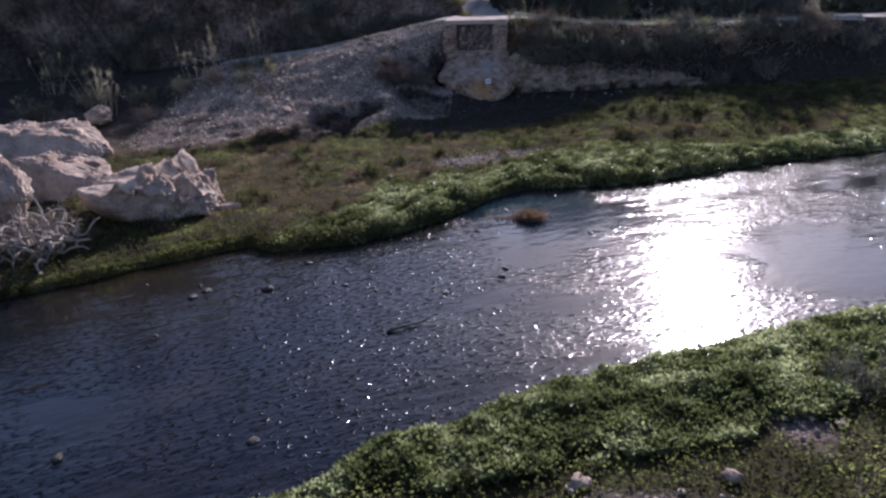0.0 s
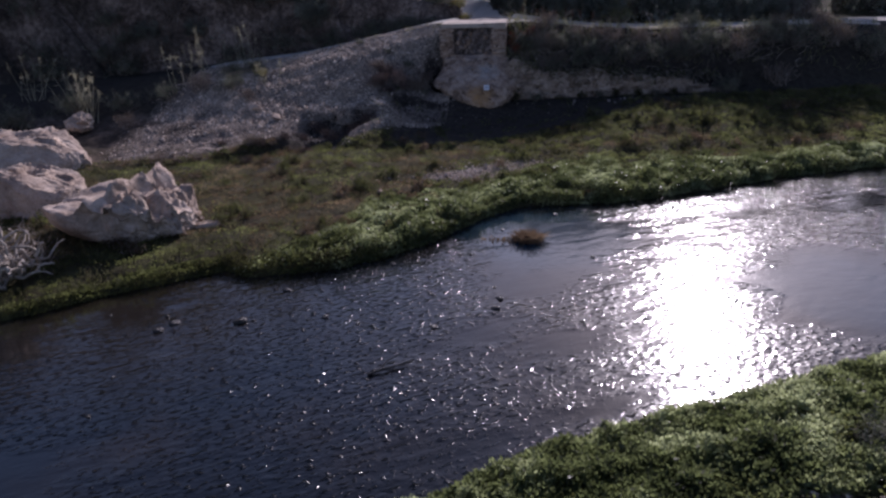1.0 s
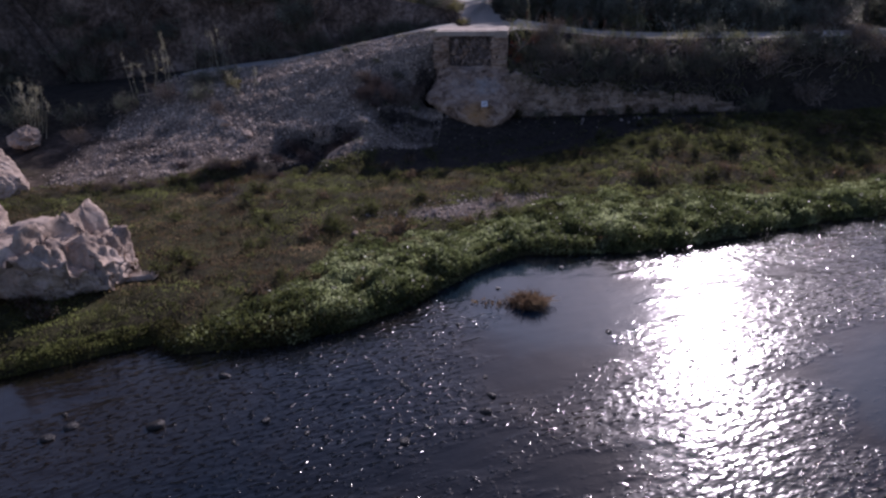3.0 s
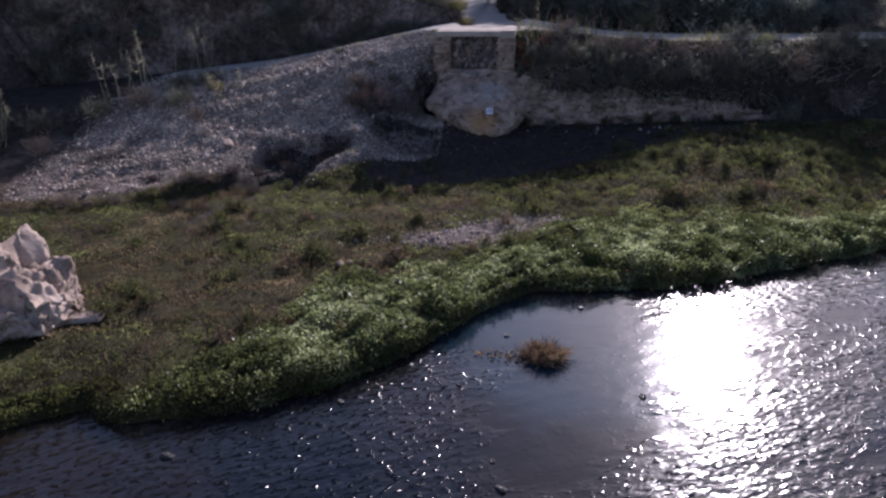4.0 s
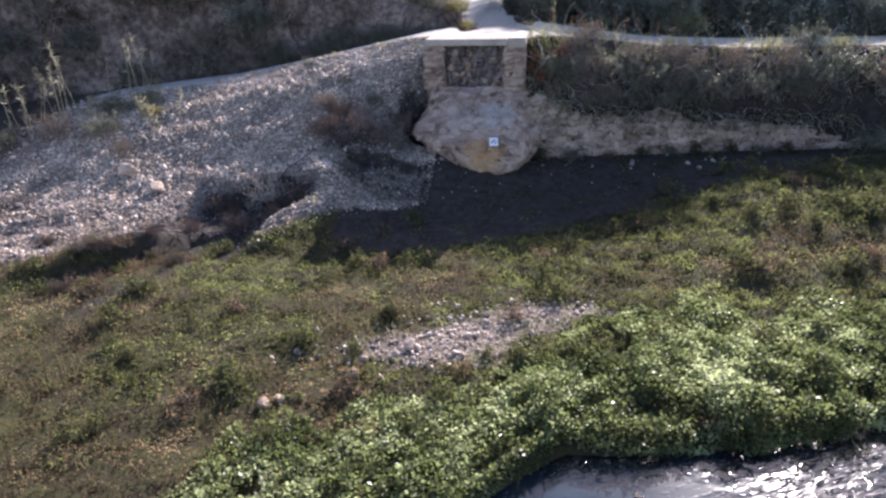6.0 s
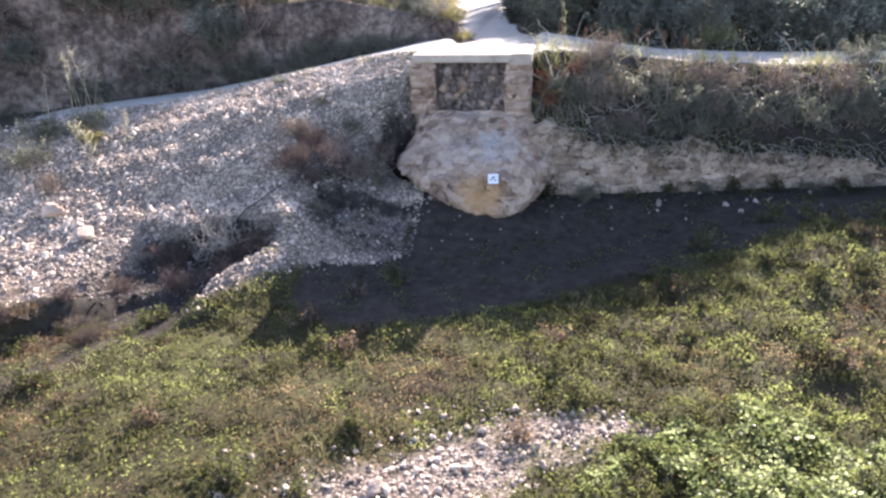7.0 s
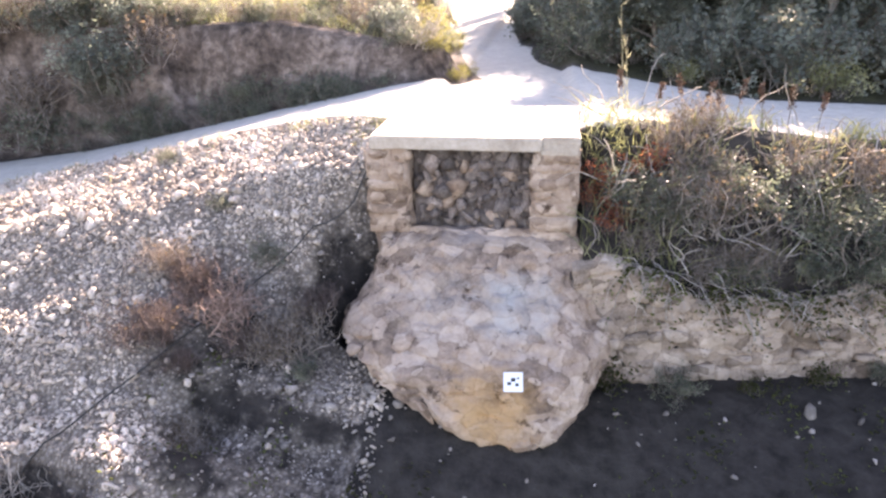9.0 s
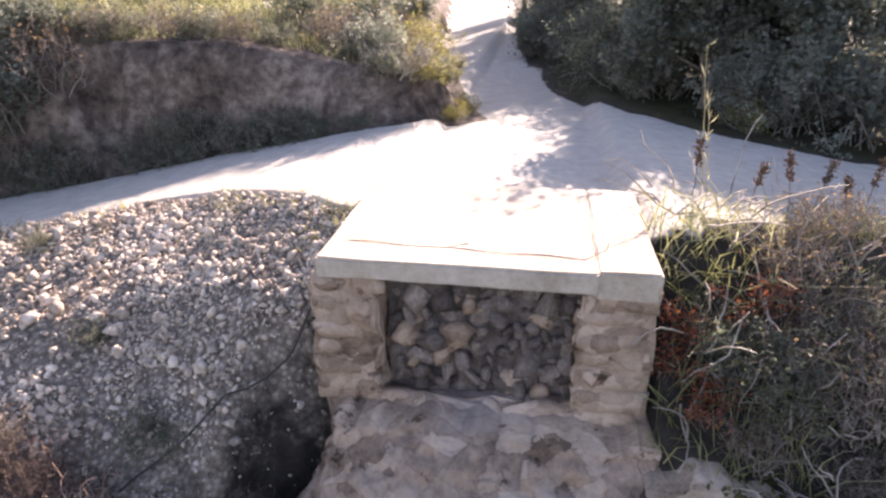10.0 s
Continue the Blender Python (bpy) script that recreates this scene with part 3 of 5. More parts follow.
def build_ground():
    xs, ys = grid_lines(-220, 220, -22, 18, 0.16, 50), grid_lines(-120, 300, -4, 52, 0.16, 50)
    gx, gy = np.meshgrid(xs, ys)
    x, y = gx.ravel(), gy.ravel()
    z = ground_z(x, y)
    d_far, d_near, s, toe, crest, rear, cliff, wood = zones(x, y)
    road = smooth((s - 1.0) * 5 + 0.5) * (d_far > 0) * (1 - smooth((np.minimum(cliff, 9) + 0.5) / 0.5)) * (1 - smooth((wood + 0.35) / 0.6))
    road = road * smooth((x + 18) / 4)
    road = np.where((x > 1.2) & (y < np.interp(x, CREST_X, CREST_Y) + 0.5), 0, road)
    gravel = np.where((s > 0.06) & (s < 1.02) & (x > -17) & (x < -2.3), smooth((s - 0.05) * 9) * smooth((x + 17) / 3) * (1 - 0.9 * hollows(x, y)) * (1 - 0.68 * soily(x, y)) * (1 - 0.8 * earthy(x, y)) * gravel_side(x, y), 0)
    bare = bare_at(x, y)
    gravel = np.clip(gravel + bare * 0.7 + 0.25 * (d_near > 4.5), 0, 1)
    field = smooth((cliff - 1.3) / 0.6)
    green = np.clip(np.where(s < 0.25, 1.0, 0.15) + field, 0, 1)
    # dark soil colour below the masonry also stands in for its shadow
    green = np.where((x > -4.2) & (x < 12) & (s < 0.8), np.minimum(green, 1 - 0.95 * smooth((y - shade_soil_edge(x) + 0.5 * fbm(x, y, 1.1, 91)) / 0.6)), green)
    green = green * (1 - 0.9 * hollows(x, y)) * (1 - 0.85 * dark_streak(x, y))
    green = np.where(wood > 0.3, 0.8, green)
    bank_face = smooth((cliff + 0.3) / 0.5) * (1 - field)
    steep = np.maximum(bank_face, 0.75 * earthy(x, y) * (s > 0.02) * (s < 0.6) * (1 - hollows(x, y)))
    idx = np.arange(len(x)).reshape(gx.shape)
    quads = np.stack([idx[:-1, :-1], idx[:-1, 1:], idx[1:, 1:], idx[1:, :-1]], -1).reshape(-1, 4)
    v = np.stack([x, y, z], -1)
    is_road, is_cliff = road[quads].mean(1) > 0.5, bank_face[quads].mean(1) > 0.5
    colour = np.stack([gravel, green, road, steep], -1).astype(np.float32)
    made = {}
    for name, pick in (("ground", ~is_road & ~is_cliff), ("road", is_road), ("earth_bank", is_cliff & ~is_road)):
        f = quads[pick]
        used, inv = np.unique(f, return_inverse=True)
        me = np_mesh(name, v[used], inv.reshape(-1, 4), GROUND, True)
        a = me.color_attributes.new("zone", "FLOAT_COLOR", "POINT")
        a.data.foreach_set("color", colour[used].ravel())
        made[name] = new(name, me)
    tagged(made["ground"], "grassy river bank with gravel slope and bare earth", "ground", kind="structure")
    tagged(made["road"], "pale dusty gravel track meeting the broken bridge", "road", kind="structure")
    tagged(made["earth_bank"], "steep brown earth bank beside the track", "bank", kind="structure")
    return made


SITE = build_ground()

# river
wx = np.concatenate([np.linspace(-60, -22, 12), np.arange(-21, 21, 0.5), np.linspace(22, 60, 12)])
rows = []
for k in np.linspace(-0.06, 1.06, 40):
    yy = near_edge(wx) * (1 - k) + far_edge(wx) * k
    rows.append(np.stack([wx, yy, 0.0 * wx], -1))
wv = np.concatenate(rows)
wi = np.arange(len(wv)).reshape(40, len(wx))
wf = np.stack([wi[:-1, :-1], wi[:-1, 1:], wi[1:, 1:], wi[1:, :-1]], -1).reshape(-1, 4)
tagged(new("water", np_mesh("water", wv, wf, WATER, True)), "shallow rippled dark river glinting in low sun", "river", kind="structure")


# ---- kit: stones, tubes, leaves ----
def ico(detail):
    bm = bmesh.new()
    bmesh.ops.create_icosphere(bm, subdivisions=detail, radius=1.0)
    v = np.array([q.co[:] for q in bm.verts])
    f = np.array([[q.index for q in p.verts] for p in bm.faces])
    bm.free()
    return v, f


def stone_shape(seed, detail=1, rough=0.3, square=0.35, cuts=(0.55, 0.9)):
    """An angular broken stone about 2 across, as arrays."""
    r = np.random.RandomState(seed)
    v, f = ico(detail)
    v = np.sign(v) * np.abs(v) ** (1 - square)
    for _ in range(5):
        a = r.normal(size=3)
        a /= np.linalg.norm(a)
        d = v @ a
        cut = r.uniform(*cuts)
        v = v - np.outer(np.clip(d - cut, 0, None), a) * 0.9
    v = v * (1 + rough * (r.rand(len(v), 1) - 0.5))
    return v, f


STONES = [stone_shape(s, 1, 0.2, 0.15, (0.12, 0.6)) for s in range(14)]


def turns(r, n):
    q = r.normal(size=(n, 4))
    q /= np.linalg.norm(q, axis=1)[:, None]
    w, x, y, z = q.T
    return np.stack([1 - 2 * (y * y + z * z), 2 * (x * y - z * w), 2 * (x * z + y * w),
                     2 * (x * y + z * w), 1 - 2 * (x * x + z * z), 2 * (y * z - x * w),
                     2 * (x * z - y * w), 2 * (y * z + x * w), 1 - 2 * (x * x + y * y)], -1).reshape(n, 3, 3)


def heap(r, at, size, shapes=STONES, flat=0.9):
    """Many stones joined into one pair of arrays."""
    vs, fs, base = [], [], 0
    pick = r.randint(0, len(shapes), len(at))
    for k, (v, f) in enumerate(shapes):
        idx = np.where(pick == k)[0]
        if not len(idx):
            continue
        rot = turns(r, len(idx))
        odd = v[None] * r.uniform(0.6, 1.4, (len(idx), 1, 3))
        w = np.einsum("nij,nvj->nvi", rot, odd) * size[idx][:, None, None]
        w[..., 2] *= flat
        w += at[idx][:, None, :]
        vs.append(w.reshape(-1, 3))
        fs.append((f[None] + (np.arange(len(idx)) * len(v))[:, None, None]).reshape(-1, 3) + base)
        base += w.shape[0] * w.shape[1]
    return np.concatenate(vs), np.concatenate(fs)


def tubes(pts, rad, sides=3):
    """Thin round stems along rows of points."""
    n, k, _ = pts.shape
    d = np.gradient(pts, axis=1)
    d /= np.linalg.norm(d, axis=2, keepdims=True) + 1e-9
    ref = np.where(np.abs(d[..., 2:3]) > 0.9, np.array([1.0, 0, 0]), np.array([0, 0, 1.0]))
    a = np.cross(d, ref)
    a /= np.linalg.norm(a, axis=2, keepdims=True) + 1e-9
    b = np.cross(d, a)
    ang = np.arange(sides) * 2 * np.pi / sides
    ring = a[:, :, None] * np.cos(ang)[None, None, :, None] + b[:, :, None] * np.sin(ang)[None, None, :, None]
    v = pts[:, :, None] + ring * rad[:, :, None, None]
    i = np.arange(n * k * sides).reshape(n, k, sides)
    j = np.roll(i, -1, axis=2)
    f = np.stack([i[:, :-1], j[:, :-1], j[:, 1:], i[:, 1:]], -1).reshape(-1, 4)
    return v.reshape(-1, 3), f


def stems(r, start, length, up=0.6, wild=0.35, steps=5, droop=0.0):
    """Wandering lines from start points; returns (n, steps, 3)."""
    n = len(start)
    d = r.normal(size=(n, 3))
    d[:, 2] = np.abs(d[:, 2]) + up * 2
    d /= np.linalg.norm(d, axis=1)[:, None]
    pts, p = [start], start
    for _ in range(steps - 1):
        d = d + r.normal(size=(n, 3)) * wild
        d[:, 2] -= droop
        d /= np.linalg.norm(d, axis=1)[:, None]
        p = p + d * (length / (steps - 1))[:, None]
        pts.append(p)
    return np.stack(pts, 1)


def forks(r, lines, per, length, wild=0.4, steps=4, up=0.3):
    n, k, _ = lines.shape
    idx = np.repeat(np.arange(n), per)
    t = r.uniform(0.3, 1.0, len(idx)) * (k - 1)
    lo = np.minimum(t.astype(int), k - 2)
    fr = (t - lo)[:, None]
    start = lines[idx, lo] * (1 - fr) + lines[idx, lo + 1] * fr
    return stems(r, start, r.uniform(0.5, 1.0, len(idx)) * length, up, wild, steps)


def taper(lines, r0, r1):
    return np.broadcast_to(np.linspace(r0, r1, lines.shape[1]), lines.shape[:2])


def leaves(r, at, size, wide=0.5, up=0.5):
    """Small folded leaves, four corners each."""
    n = len(at)
    a = r.normal(size=(n, 3))
    a[:, 2] = a[:, 2] * 0.6 + up
    a /= np.linalg.norm(a, axis=1)[:, None]
    b = np.cross(a, r.normal(size=(n, 3)))
    b /= np.linalg.norm(b, axis=1)[:, None] + 1e-9
    c = np.cross(a, b)
    s = (size if np.ndim(size) else np.full(n, size))[:, None]
    v = np.stack([at, at + s * (0.5 * a + wide * b * 0.5 + 0.12 * c), at + s * a, at + s * (0.5 * a - wide * b * 0.5 + 0.12 * c)], 1)
    return v.reshape(-1, 3), np.arange(n * 4).reshape(n, 4)


def blades(r, at, height, width=0.012, lean=0.35):
    """Grass blades that bend over, of two leaf-like quads each."""
    n = len(at)
    d = r.normal(size=(n, 3)) * lean
    d[:, 2] = 1
    d /= np.linalg.norm(d, axis=1)[:, None]
    side = np.cross(d, r.normal(size=(n, 3)))
    side /= np.linalg.norm(side, axis=1)[:, None] + 1e-9
    h = height[:, None]
    mid = at + d * h * 0.55
    tip = mid + (d + np.stack([d[:, 0] * 1.6, d[:, 1] * 1.6, -0.15 + 0 * h[:, 0]], -1)) * h * 0.4
    w = side * width
    v = np.stack([at - w, at + w, mid + w * 0.8, mid - w * 0.8, tip + w * 0.15, tip - w * 0.15], 1)
    i = np.arange(n)[:, None] * 6
    f = np.concatenate([i + np.array([[0, 1, 2, 3]]), i + np.array([[3, 2, 4, 5]])], 0)
    return v.reshape(-1, 3), f


def join(*pairs):
    vs, fs, base = [], [], 0
    for v, f in pairs:
        vs.append(v)
        fs.append(f + base)
        base += len(v)
    return np.concatenate(vs), np.concatenate(fs)


def on_ground(x, y, lift=0.0):
    return np.stack([x, y, ground_z(x, y) + lift], -1)


# ---- broken bridge abutment ----
AX, AY, TOP = -1.02, 37.3, 4.61


def box_mesh(name, lo, hi, material, bevel=0.02, cuts=3, wear=0.012, seed=0):
    """A worn block: bevelled, cut up and slightly uneven."""
    bm = bmesh.new()
    bmesh.ops.create_cube(bm, size=1.0)
    size, mid = Vector(hi) - Vector(lo), (Vector(hi) + Vector(lo)) / 2
    for v in bm.verts:
        v.co = Vector((v.co.x * size.x, v.co.y * size.y, v.co.z * size.z)) + mid
    bmesh.ops.bevel(bm, geom=bm.edges[:], offset=bevel, segments=2, affect="EDGES")
    if cuts:
        long = [e for e in bm.edges if e.calc_length() > min(size) * 0.4]
        bmesh.ops.subdivide_edges(bm, edges=long, cuts=cuts, use_grid_fill=True)
    for v in bm.verts:
        n1 = noise.noise_vector(v.co * 2.3 + Vector((seed, 0, 0))) * wear * 1.6 + noise.noise_vector(v.co * 9 + Vector((0, seed, 0))) * wear
        v.co += n1
    me = bpy.data.meshes.new(name)
    bm.to_mesh(me)
    bm.free()
    me.materials.append(material)
    return me


RUBBLE_STONES = [np_mesh("stone", *stone_shape(280 + k, 1, 0.45, 0.6, (0.3, 0.75)), RUBBLE) for k in range(8)]
WALL_STONES = [np_mesh("stone", *stone_shape(240 + k, 1, 0.3, 0.5), WALL_STONE) for k in range(8)]
FIELD_STONES = [np_mesh("stone", *stone_shape(200 + k, 1, 0.25, 0.5), MASONRY) for k in range(8)]


def piece(name, data, parent, at, size, turn=(0, 0, 0)):
    ob = new(name, data)
    ob.parent = parent
    ob.matrix_basis = pose(*at, *turn) @ Matrix.Diagonal((*size, 1))
    return ob


NOSE_C = (-0.83, 36.95)


def nose_point(theta, z):
    """The half-round, battered foot of the abutment: plan angle and height to a place."""
    wide = np.interp(z, [0.4, 0.95, 1.2, 1.5, 1.85, 2.5, 2.95], [0.6, 1.12, 1.55, 1.92, 2.12, 1.70, 1.62])
    deep = np.interp(z, [0.4, 1.0, 1.8, 2.4, 2.95], [1.95, 2.4, 2.1, 1.0, 0.12])
    mid = np.interp(z, [0.9, 1.8, 2.9], [-0.35, -0.92, -0.88])
    q = 0.8
    sx, cy = np.sign(np.sin(theta)) * np.abs(np.sin(theta)) ** q, np.abs(np.cos(theta)) ** q
    return np.stack([mid + wide * sx, NOSE_C[1] - deep * cy, z], -1)


def joints(u, z, seed, course=0.27):
    """Depth of the open joints and holes of rubble laid in rough courses, along a face and up it."""
    r = np.random.RandomState(seed)
    zz = z + 0.05 * fbm(u, z, 1.1, seed) + 0.015 * fbm(u, z, 0.25, seed + 1)
    row = np.floor(zz / course).astype(int)
    in_row = zz / course - row
    gap = np.minimum(in_row, 1 - in_row) * course
    shift, width = r.uniform(0, 1, 60)[row % 60], r.uniform(0.30, 0.62, 60)[row % 60]
    uu = (u + 0.04 * fbm(u, z, 0.4, seed + 2)) / width + shift * 7
    side = uu - np.floor(uu)
    gap = np.minimum(gap, np.minimum(side, 1 - side) * width)
    worn = smooth(0.45 + 0.75 * fbm(u, z, 0.6, seed + 3))
    depth = 0.055 * np.exp(-(gap / 0.022) ** 2) * worn
    stone = np.sin((row * 12.9898 + np.floor(uu) * 78.233) * 3.1) * 0.014
    holes = 0.0 * u
    for a, b, w in zip(r.uniform(u.min(), u.max(), 70), r.uniform(z.min(), z.max(), 70), r.uniform(0.025, 0.06, 70)):
        holes = np.maximum(holes, 0.13 * np.exp(-((u - a) / (w * 1.4)) ** 2 - ((z - b) / w) ** 2))
    return depth + stone + holes


def build_abutment():
    r = np.random.RandomState(4)
    ab = thing("bridge_abutment", (AX, AY, 1.0), "broken stone bridge abutment with pale concrete deck slab", "abutment")
    inv = Matrix.Translation((-AX, -AY, -1.0))

    def add(name, me, label=""):
        me.transform(inv)
        return part(name, me, ab, label)

    slab = box_mesh("deck_slab", (-2.66, 37.26, 4.40), (0.02, 39.85, TOP), CONCRETE, 0.025, 5, 0.012)
    add("deck_slab", slab, "pale concrete deck slab with broken edge")
    add("deck_edge", box_mesh("deck_edge", (0.015, 37.30, 4.33), (0.60, 39.85, TOP + 0.002), CONCRETE, 0.02, 4, 0.012, 3), "worn concrete deck corner")
    core = add("core", box_mesh("core", (-2.64, 37.72, 1.0), (0.54, 39.8, 4.396), MORTAR, 0.02, 5, 0.03, 5), "rough mortar and rubble core")
    # hairline crack across the deck
    line = np.array([[(-2.45 + 2.35 * t, 37.72 - 0.12 * t + 0.02 * math.sin(t * 17), TOP + 0.004) for t in np.linspace(0, 1, 14)] + [(0.12, 37.85, TOP + 0.004), (0.16, 38.05, TOP + 0.004)]])
    add("crack", np_mesh("crack", *tubes(line, np.full(line.shape[:2], 0.005), 4), RUBBLE), "dark crack across the slab")
    # battered half-round foot, rough mortar surface
    th, zz = np.linspace(-1.75, 1.75, 190), np.linspace(0.45, 2.98, 130)
    g_t, g_z = np.meshgrid(th, zz)
    p = nose_point(g_t.ravel(), g_z.ravel())
    n1 = np.array([noise.noise_vector(Vector(q) * 1.7)[:] for q in p]) * 0.10 + np.array([noise.noise_vector(Vector(q) * 4.5)[:] for q in p]) * 0.07 + np.array([noise.noise_vector(Vector(q) * 11)[:] for q in p]) * 0.03
    groove = 0.10 * np.exp(-((p[:, 2] - 2.06 - 0.05 * np.sin(p[:, 0] * 5)) / 0.045) ** 2) * np.exp(-((p[:, 0] + 0.5) / 0.6) ** 2) + 0.09 * np.exp(-((p[:, 2] - 2.45 - 0.03 * np.sin(p[:, 0] * 4)) / 0.04) ** 2) * np.exp(-((p[:, 0] + 0.5) / 0.8) ** 2) + 0.07 * np.exp(-((p[:, 2] - 1.62) / 0.04) ** 2) * np.exp(-((p[:, 0] + 1.7) / 0.5) ** 2)
    inward = np.stack([-(p[:, 0] + 0.85) * 0.45, np.full(len(p), 1.0), np.full(len(p), -0.35)], -1)
    inward /= np.linalg.norm(inward, axis=1)[:, None]
    along = g_t.ravel() * 1.7
    p = p + n1 * 0.85 + inward * (0.7 * joints(along, p[:, 2], 51) + 0.6 * groove)[:, None]
    cap = p[-190:].copy()
    cap[:, 1] = 37.5
    cap[:, 2] += 0.03
    p = np.concatenate([p, cap])
    i = np.arange(len(p)).reshape(131, 190)
    f = np.stack([i[:-1, :-1], i[:-1, 1:], i[1:, 1:], i[1:, :-1]], -1).reshape(-1, 4)
    foot = add("foot", np_mesh("foot", p, f, MORTAR, True), "bulging eroded masonry foot with ochre stains")

    def stone_on(parent, blocks, at, size, turn, name="stone"):
        return piece(name, blocks[r.randint(len(blocks))], parent, (at[0] - AX, at[1] - AY, at[2] - 1.0), size, turn)

    # stones set in the foot
    z = 1.02
    while z < 2.9:
        h = r.uniform(0.15, 0.32)
        t = -1.5 + r.uniform(0, 0.2)
        while t < 1.5:
            zc = z + h / 2 + r.uniform(-0.07, 0.07)
            a, b = nose_point(np.array(t), np.array(zc)), nose_point(np.array(t + 0.02), np.array(zc))
            c = nose_point(np.array(t), np.array(zc + 0.05))
            along, upv = Vector(b - a).normalized(), Vector(c - a).normalized()
            w = r.uniform(0.16, 0.5)
            out = along.cross(upv).normalized()
            m = Matrix((along, -out, upv)).transposed().to_4x4() @ pose(0, 0, 0, 0, r.uniform(-14, 14), 0)
            if r.rand() < 0.17:
                q = Vector(a) - out * r.uniform(0.015, 0.06)
                ob = stone_on(foot, FIELD_STONES, q, (1, 1, 1), (0, 0, 0))
                ob.matrix_basis = Matrix.Translation(ob.matrix_basis.translation) @ m @ Matrix.Diagonal((w * 0.7, 0.075, h * r.uniform(0.56, 0.75), 1))
            t += (w + 0.01) * 0.02 / max(1e-4, (Vector(b) - Vector(a)).length)
        z += h + 0.01
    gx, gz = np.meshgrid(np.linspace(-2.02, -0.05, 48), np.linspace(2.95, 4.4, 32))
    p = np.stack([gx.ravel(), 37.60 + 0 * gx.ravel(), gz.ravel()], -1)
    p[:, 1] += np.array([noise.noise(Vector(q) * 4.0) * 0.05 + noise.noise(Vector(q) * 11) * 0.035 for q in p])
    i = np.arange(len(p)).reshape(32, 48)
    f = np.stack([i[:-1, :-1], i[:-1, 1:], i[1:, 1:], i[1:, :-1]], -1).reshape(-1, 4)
    add("recess_fill", np_mesh("recess_fill", p, f, FILL, True), "dark rubble fill between the stones in the opening")
    add("ledge_fill", box_mesh("ledge_fill", (-2.03, 37.36, 2.6), (-0.05, 37.8, 3.05), MORTAR, 0.05, 6, 0.05, 19), "rough masonry under the open core")
    for k, (x0, x1) in enumerate(((-2.76, -2.06), (-0.12, 0.60))):
        add("pillar_fill", box_mesh("pillar_fill", (x0, 37.33, 2.6), (x1, 37.8, 4.395), MORTAR, 0.03, 6, 0.045, 11 + k), "rough mortared rubble pillar")
    # pillars of squared stone on both sides of the open core
    for x0, x1, lean in ((-2.76, -2.08, 1), (-0.12, 0.60, -1)):
        z = 2.72
        while z < 4.36:
            h = min(r.uniform(0.19, 0.31), 4.39 - z)
            inner = r.uniform(-0.06, 0.12)
            a, b = (x0, x1 + inner) if lean > 0 else (x0 - inner, x1)
            split = r.rand() < 0.35
            parts_w = [(a, b)] if not split else [(a, (a + b) / 2), ((a + b) / 2, b)]
            for u, v in parts_w:
                stone_on(core, FIELD_STONES, ((u + v) / 2, 37.375 + r.uniform(-0.03, 0.03), z + h / 2), ((v - u) * 0.54, 0.11, h * 0.6), (r.uniform(-4, 4), r.uniform(-6, 6), r.uniform(-4, 4)))
            z += h
    # course of wide stones under the opening
    x = -2.2
    for w in (1.12, 0.27, 0.84):
        stone_on(core, FIELD_STONES, (x + w / 2, 37.40, 2.85), (w * 0.56, 0.15, 0.27 + r.uniform(-0.04, 0.03)), r.uniform(-4, 4, 3))
        x += w
    # broken rubble in the opening
    for z in np.arange(3.14, 4.37, 0.115):
        x = -1.97
        while x < -0.10:
            w = r.uniform(0.10, 0.24) * (1.6 if r.rand() < 0.25 else 1.0)
            k = w * 0.62
            stone_on(core, FIELD_STONES if r.rand() < 0.13 else RUBBLE_STONES, (x + w / 2, 37.595 + r.uniform(-0.06, 0.05), z + r.uniform(-0.05, 0.05)), (k * r.uniform(0.8, 1.3), k * 0.9, k * r.uniform(0.45, 1.0)), r.uniform(-180, 180, 3), "rubble_stone")
            x += w * 0.85
    return ab


build_abutment()


def road_crust():
    """Broken lip of the old road surface, proud of the gravel."""
    r = np.random.RandomState(14)
    xs = np.linspace(-6.6, -2.72, 60)
    edge = np.interp(xs, CREST_X, CREST_Y) + 0.05 + 0.05 * fbm(xs, xs * 0, 0.6, 15) + 0.03 * fbm(xs, xs * 0, 0.2, 16)
    rows = []
    for inset, lift in ((0.03, -0.10), (0.0, -0.03), (0.02, 0.028), (0.06, 0.04), (0.3, 0.035), (0.7, -0.03)):
        y = edge + inset + r.uniform(-0.012, 0.012, len(xs))
        rows.append(np.stack([xs, y, np.interp(xs, ROAD_X, ROAD_Z) - 0.03 * np.clip(y - 40, 0, 8) + lift + r.uniform(-0.006, 0.006, len(xs))], -1))
    i = np.arange(6 * 60).reshape(6, 60)
    f = np.stack([i[:-1, :-1], i[:-1, 1:], i[1:, 1:], i[1:, :-1]], -1).reshape(-1, 4)
    tagged(new("road_crust", np_mesh("road_crust", np.concatenate(rows), f, CONCRETE, True)), "broken pale lip of the old road surface", "road edge", kind="structure")


road_crust()


